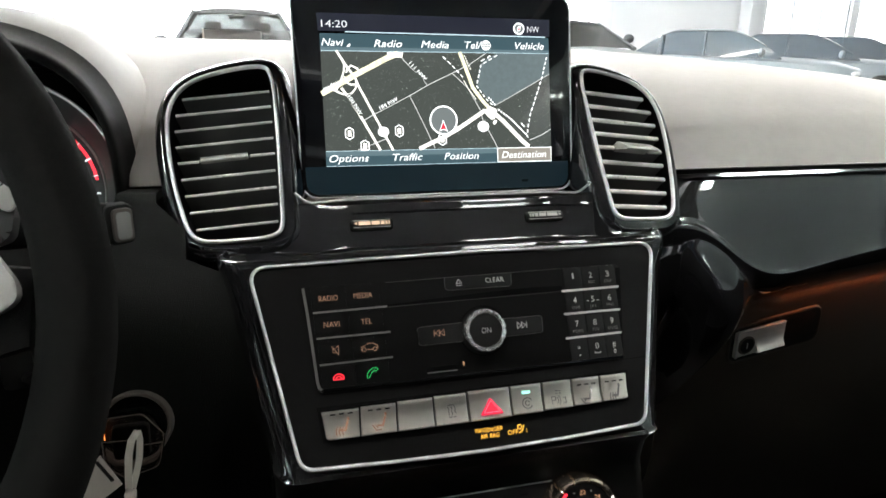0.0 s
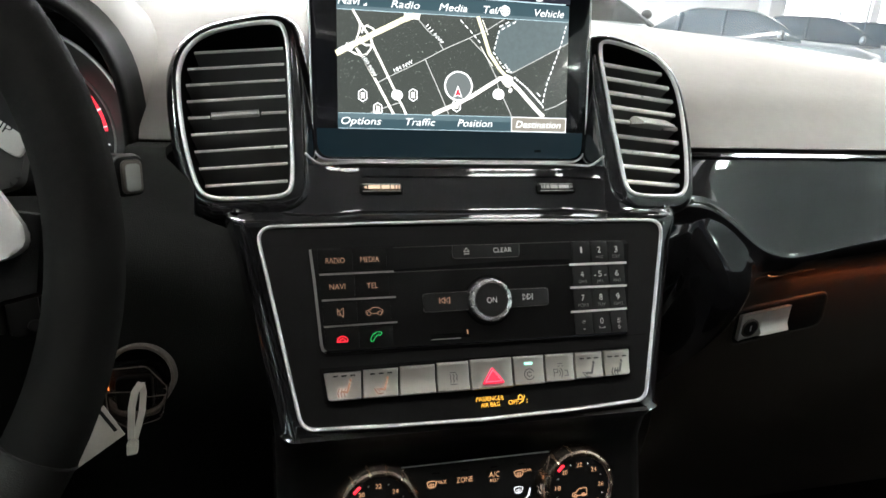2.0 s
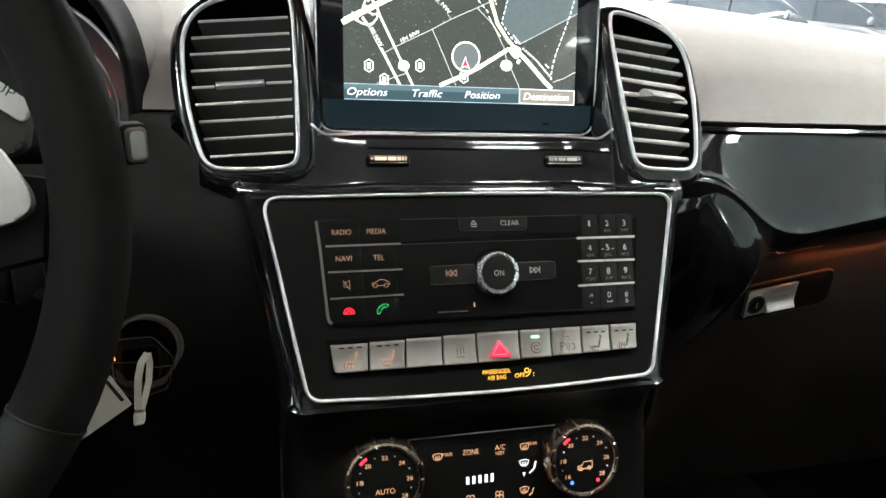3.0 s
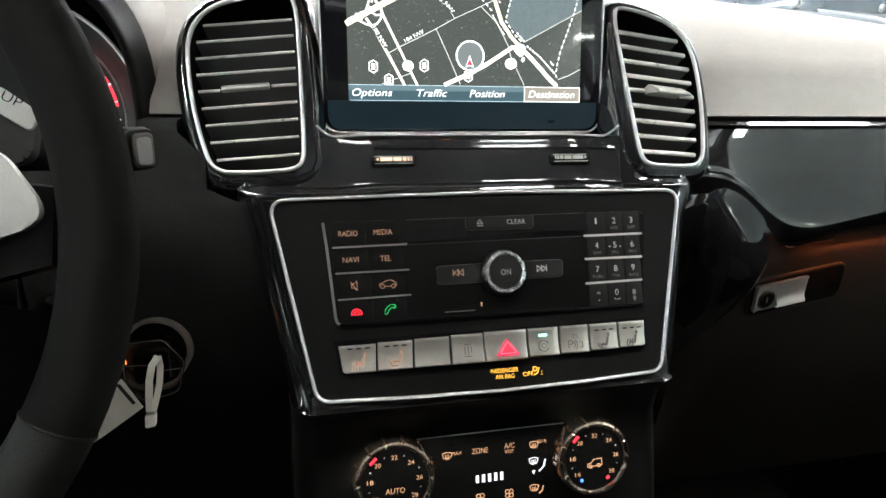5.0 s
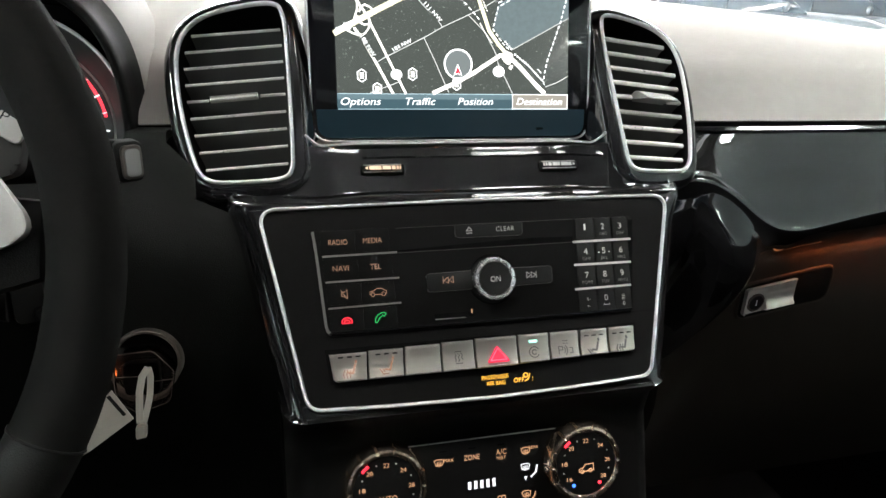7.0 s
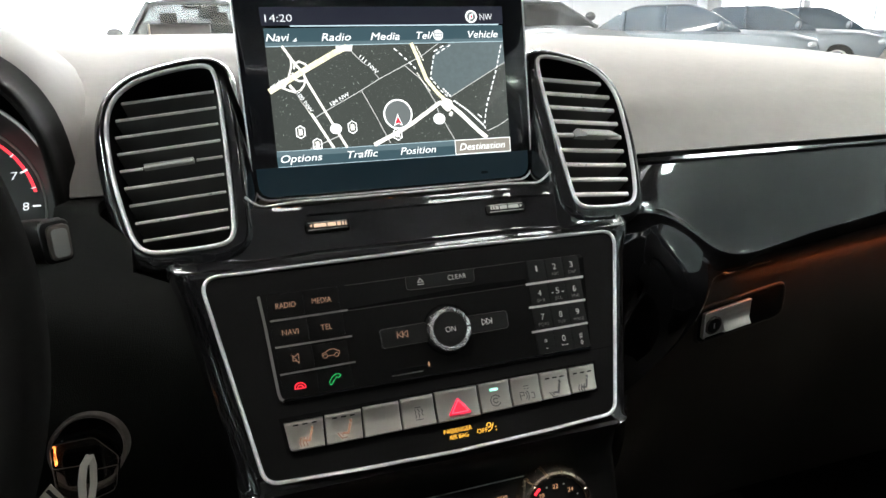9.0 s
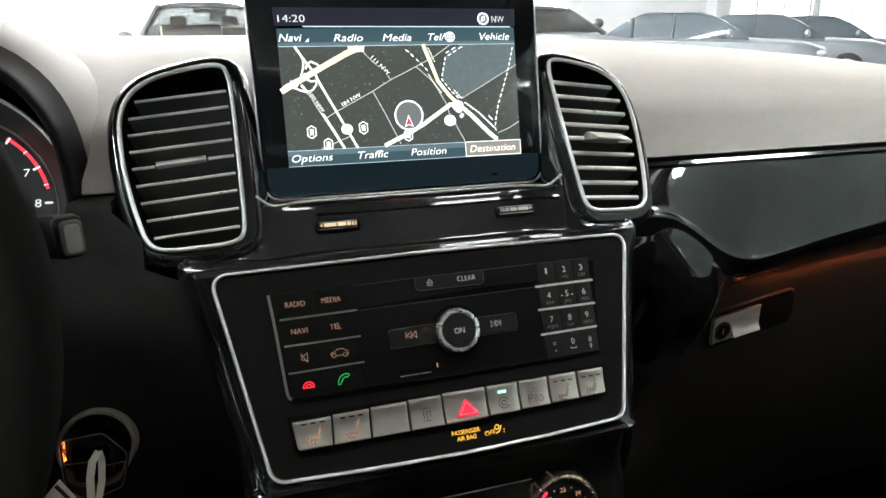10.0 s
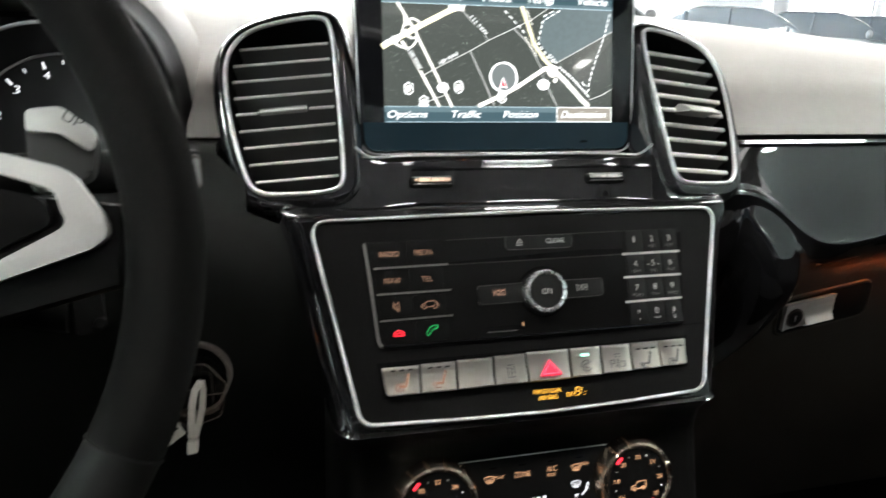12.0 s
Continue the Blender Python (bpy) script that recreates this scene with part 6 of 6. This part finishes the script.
for s in (-1, 1):
    part("spoke", prism(SPK, [(s * 55, -30), (s * 155, -6), (s * 157, 26), (s * 55, 40)] if s > 0 else [(s * 55, 40), (s * 157, 26), (s * 155, -6), (s * 55, -30)], -14, 0, 4), SOFT_BLACK, wheel)
    trim = [(112, 47, 6), (140, 39, 14), (157, 12, 9), (112, -3, 6), (70, -10, 3), (70, -3, 3), (114, 5, 6), (143, 17, 7), (133, 32, 9), (110, 40, 5), (70, 44, 3), (70, 51, 3)]
    outline = [(s * u, v) for u, v in rounded(trim, 5)]
    part("spoke_trim", prism(SPK, outline if s > 0 else outline[::-1], 0, 5.0, 2.0), SILVER, wheel, "satin silver spoke trim")
    keys = rounded([(72, 36, 4), (112, 33.5, 4), (129, 29, 6), (134, 19, 6), (110, 8, 4), (72, 1, 4)], 4)
    keys = [(s * u, v) for u, v in keys]
    part("key_pad", prism(SPK, keys if s > 0 else keys[::-1], -1, 2.2, 1.0), SATIN_BLACK, wheel)
    part("key_mark", strokes(SPK, [[(s * 104, 20), (s * 112, 20)], [(s * 108, 16), (s * 108, 24)]], 0.8, 2.2, 2.35), PRINT, wheel)
    pad = [(112, 72, 5), (126, 73, 8), (140, 62, 9), (137, 42, 6), (112, 34, 6)]
    outline = [(s * u, v) for u, v in rounded(pad, 5)]
    paddle = part("shift_paddle", prism(SPK, outline if s > 0 else outline[::-1], -44, -36, 2.5), PADDLE_GREY, wheel, "dark grey shift paddle with a silver lip")
    lip = [(112, 72.5, 3), (126, 73.5, 6), (140.5, 62.5, 6), (138.5, 52, 4), (125, 62, 6), (112, 62, 3)]
    outline = [(s * u, v) for u, v in rounded(lip, 4)]
    part("paddle_lip", prism(SPK, outline if s > 0 else outline[::-1], -36.5, -34.0, 1.0), SILVER, paddle)
    if s > 0:
        legend(SPK, "UP", 131.0, 67.5, 8.5, 4.2, paddle, KEY_BLACK, "legend", -33.8, 0, -28)
low = [(-42, -60, 4), (42, -60, 4), (30, -138, 6), (-30, -138, 6)]
part("lower_spoke", prism(WHL, rounded(low, 4), -8, 2, 2), SILVER, wheel, "satin silver lower spoke")
part("column", sweep([mm(WHL, 0, 0, -30), mm(WHL, 0, 0, -170)], disc_profile(0.06, 24)), SOFT_BLACK, wheel)

# ---- gear selector stalk ----
stalk = thing("selector_stalk", (-0.30, 0.0, 1.135), "black gear selector stalk with a clear-capped end", "stalk")
part("arm", sweep([(-0.35, 0.03, 1.128), (-0.29, 0.018, 1.132), (-0.245, 0.010, 1.1345), (-0.216, 0.0055, 1.1355)], [(-0.011, -0.006), (-0.011, 0.006), (-0.008, 0.0085), (0.008, 0.0085), (0.011, 0.006), (0.011, -0.006), (0.008, -0.0085), (-0.008, -0.0085)], up=Vector((0, -1, 0.1))), SOFT_BLACK, stalk, sharp=60)
STK = Matrix(((0.86, 0, 0.5, -0.2125), (0.5, 0, -0.86, 0.0035), (0, 1, 0, 1.1355), (0, 0, 0, 1)))
part("end_collar", prism(STK, rect(-8.0, -11.5, 7.0, 11.5, 4), -3, 4.0, 1.5), KEY_BLACK, stalk)
cap = part("end_cap", prism(STK, rect(-5.2, -9.5, 6.0, 9.5, 3.2), 4.0, 6.5, 1.5), DARK_METAL, stalk, "glossy grey end button")
part("cap_face", prism(STK, rect(-3.6, -7.8, 4.4, 7.8, 2.4), 6.5, 7.2, 0.5), GREY_GLOSS, cap)

# ---- lever on the steering column ----
lever = thing("column_lever", (-0.30, -0.02, 1.07), "black lever on the steering column behind the wheel", "stalk")
part("arm", sweep([(-0.335, -0.012, 1.082), (-0.300, -0.022, 1.076), (-0.268, -0.030, 1.072)], [(-0.012, -0.006), (-0.012, 0.006), (-0.009, 0.009), (0.009, 0.009), (0.012, 0.006), (0.012, -0.006), (0.009, -0.009), (-0.009, -0.009)], up=Vector((0, -1, 0.1))), KEY_BLACK, lever, sharp=60)
LEV = Matrix(((0.92, 0, 0.4, -0.262), (0.4, 0, -0.92, -0.031), (0, 1, 0, 1.071), (0, 0, 0, 1)))
part("end_piece", prism(LEV, rect(-8, -12, 7, 12, 4), -6, 5, 2), KEY_BLACK, lever)
part("end_button", lathe(LEV, 3.5, -6.5, [(3.4, 4.5), (3.2, 6.5), (2.2, 7.2)], 20), KEY_BLACK, lever)

# ---- ignition, key and tag ----
ign = thing("ignition_switch", (-0.212, 0.018, 1.003), "dark ignition switch with a dull metal ring", "ignition switch")
IGN = plane((-0.2205, 0.0145, 1.001), 16)
part("collar", lathe(IGN, 0, 0, [(21.9, -18), (21.9, 1.2), (21.4, 2.0), (20.0, 2.0), (19.4, 1.0), (18.9, -4)], 48), DARK_METAL, ign, "dull metal collar")
part("barrel", lathe(IGN, 0, 0, [(18.9, -4), (18.2, -3), (9, -2)], 32), PIT, ign)
part("ignition_light", strokes(IGN, [arc(0, 0, 16.6, 170, 196, 6)], 1.6, -1.0, 0.2), IGNITION_GLOW, ign, "faint amber ignition light")
key_ob = thing("car_key", (-0.217, -0.01, 1.0), "clear plastic key body sitting in the ignition", "car key")
KEY = plane((-0.2165, -0.006, 1.004), 8)
KEY_OUT = rounded([(-17, 17, 4), (6, 18, 5), (17, 4, 4), (13, -16, 5), (-6, -21, 4), (-17, -12, 4)], 4)
part("key_body", prism(KEY, KEY_OUT, -6, 6, 2.0), CLEAR_PLASTIC, key_ob)
# pale outline puts the gleam of the clear body's edges into colour
part("key_seam", strokes(KEY, [KEY_OUT + KEY_OUT[:1]], 0.3, 5.6, 6.3), CLEAR_EDGE, key_ob)
part("key_seam", strokes(KEY, [[(-17, 3), (-4, 2.5), (6, -1.5), (15.5, -1)]], 0.4, 5.9, 6.4), CLEAR_EDGE, key_ob)
part("key_core", prism(KEY, rect(-12, -10, 8, 10, 3), -4, 3.5, 1.0), SOFT_BLACK, key_ob)
tie = thing("cable_tie", (-0.212, -0.02, 0.99), "white nylon cable tie looped through the key", "cable tie")
pts = [mm(KEY, 3.0, 8.5, 8), mm(KEY, -0.5, 3.5, 9.5), mm(KEY, -2.8, -6, 9.5), mm(KEY, -4.0, -18, 8.5), mm(KEY, -4.6, -27, 8)]
part("strap", sweep(pts, [(-0.0020, -0.0004), (-0.0020, 0.0004), (0.0020, 0.0004), (0.0020, -0.0004)], up=Vector((0, -1, 0.1))), NYLON, tie)
pts = [mm(KEY, 3.0, 8.5, 8), mm(KEY, 3.6, 2, 6.5), mm(KEY, 2.2, -10, 6.5), mm(KEY, -0.5, -20, 7), mm(KEY, -2.6, -27, 7.6)]
part("strap", sweep(pts, [(-0.0018, -0.0004), (-0.0018, 0.0004), (0.0018, 0.0004), (0.0018, -0.0004)], up=Vector((0, -1, 0.1))), NYLON, tie)
part("tie_head", prism(KEY, rounded([(-7.6, -37, 1), (-1.6, -36, 1), (-0.8, -28.5, 1.5), (-7.2, -28.5, 1.5)], 3), 5.5, 10, 0.8), NYLON, tie)
tag = thing("key_tag", (-0.24, -0.02, 0.98), "white paper key tag hanging below the ignition", "paper tag")
TAG = plane((-0.236, -0.020, 0.985), 4)
part("card", prism(TAG, [(2.5, 19), (12.5, -1), (-14, -20), (-24, -26), (-22, -10), (-6, 10)], 0, 0.5), PAPER, tag)
part("printed_bar", strokes(TAG, [[(0.5, 15.0), (7.5, 2.5)]], 2.2, 0.5, 0.6), KEY_BLACK, tag)

# ---- card on the dashboard ----
card = thing("windscreen_card", (-0.165, 0.63, 1.238), "grey document holder standing at the windscreen", "card holder")
part("holder", block(-0.2015, 0.622, 1.2340, -0.125, 0.630, 1.2525, 0.002), CARD_GREY, card)
part("edge_strip", block(-0.2035, 0.620, 1.2340, -0.2018, 0.631, 1.2535, 0.0005), PAPER, card, "pale edge strip")
part("edge_strip", block(-0.2015, 0.620, 1.2528, -0.125, 0.631, 1.2538, 0.0004), SOFT_BLACK, card, "dark top edge")
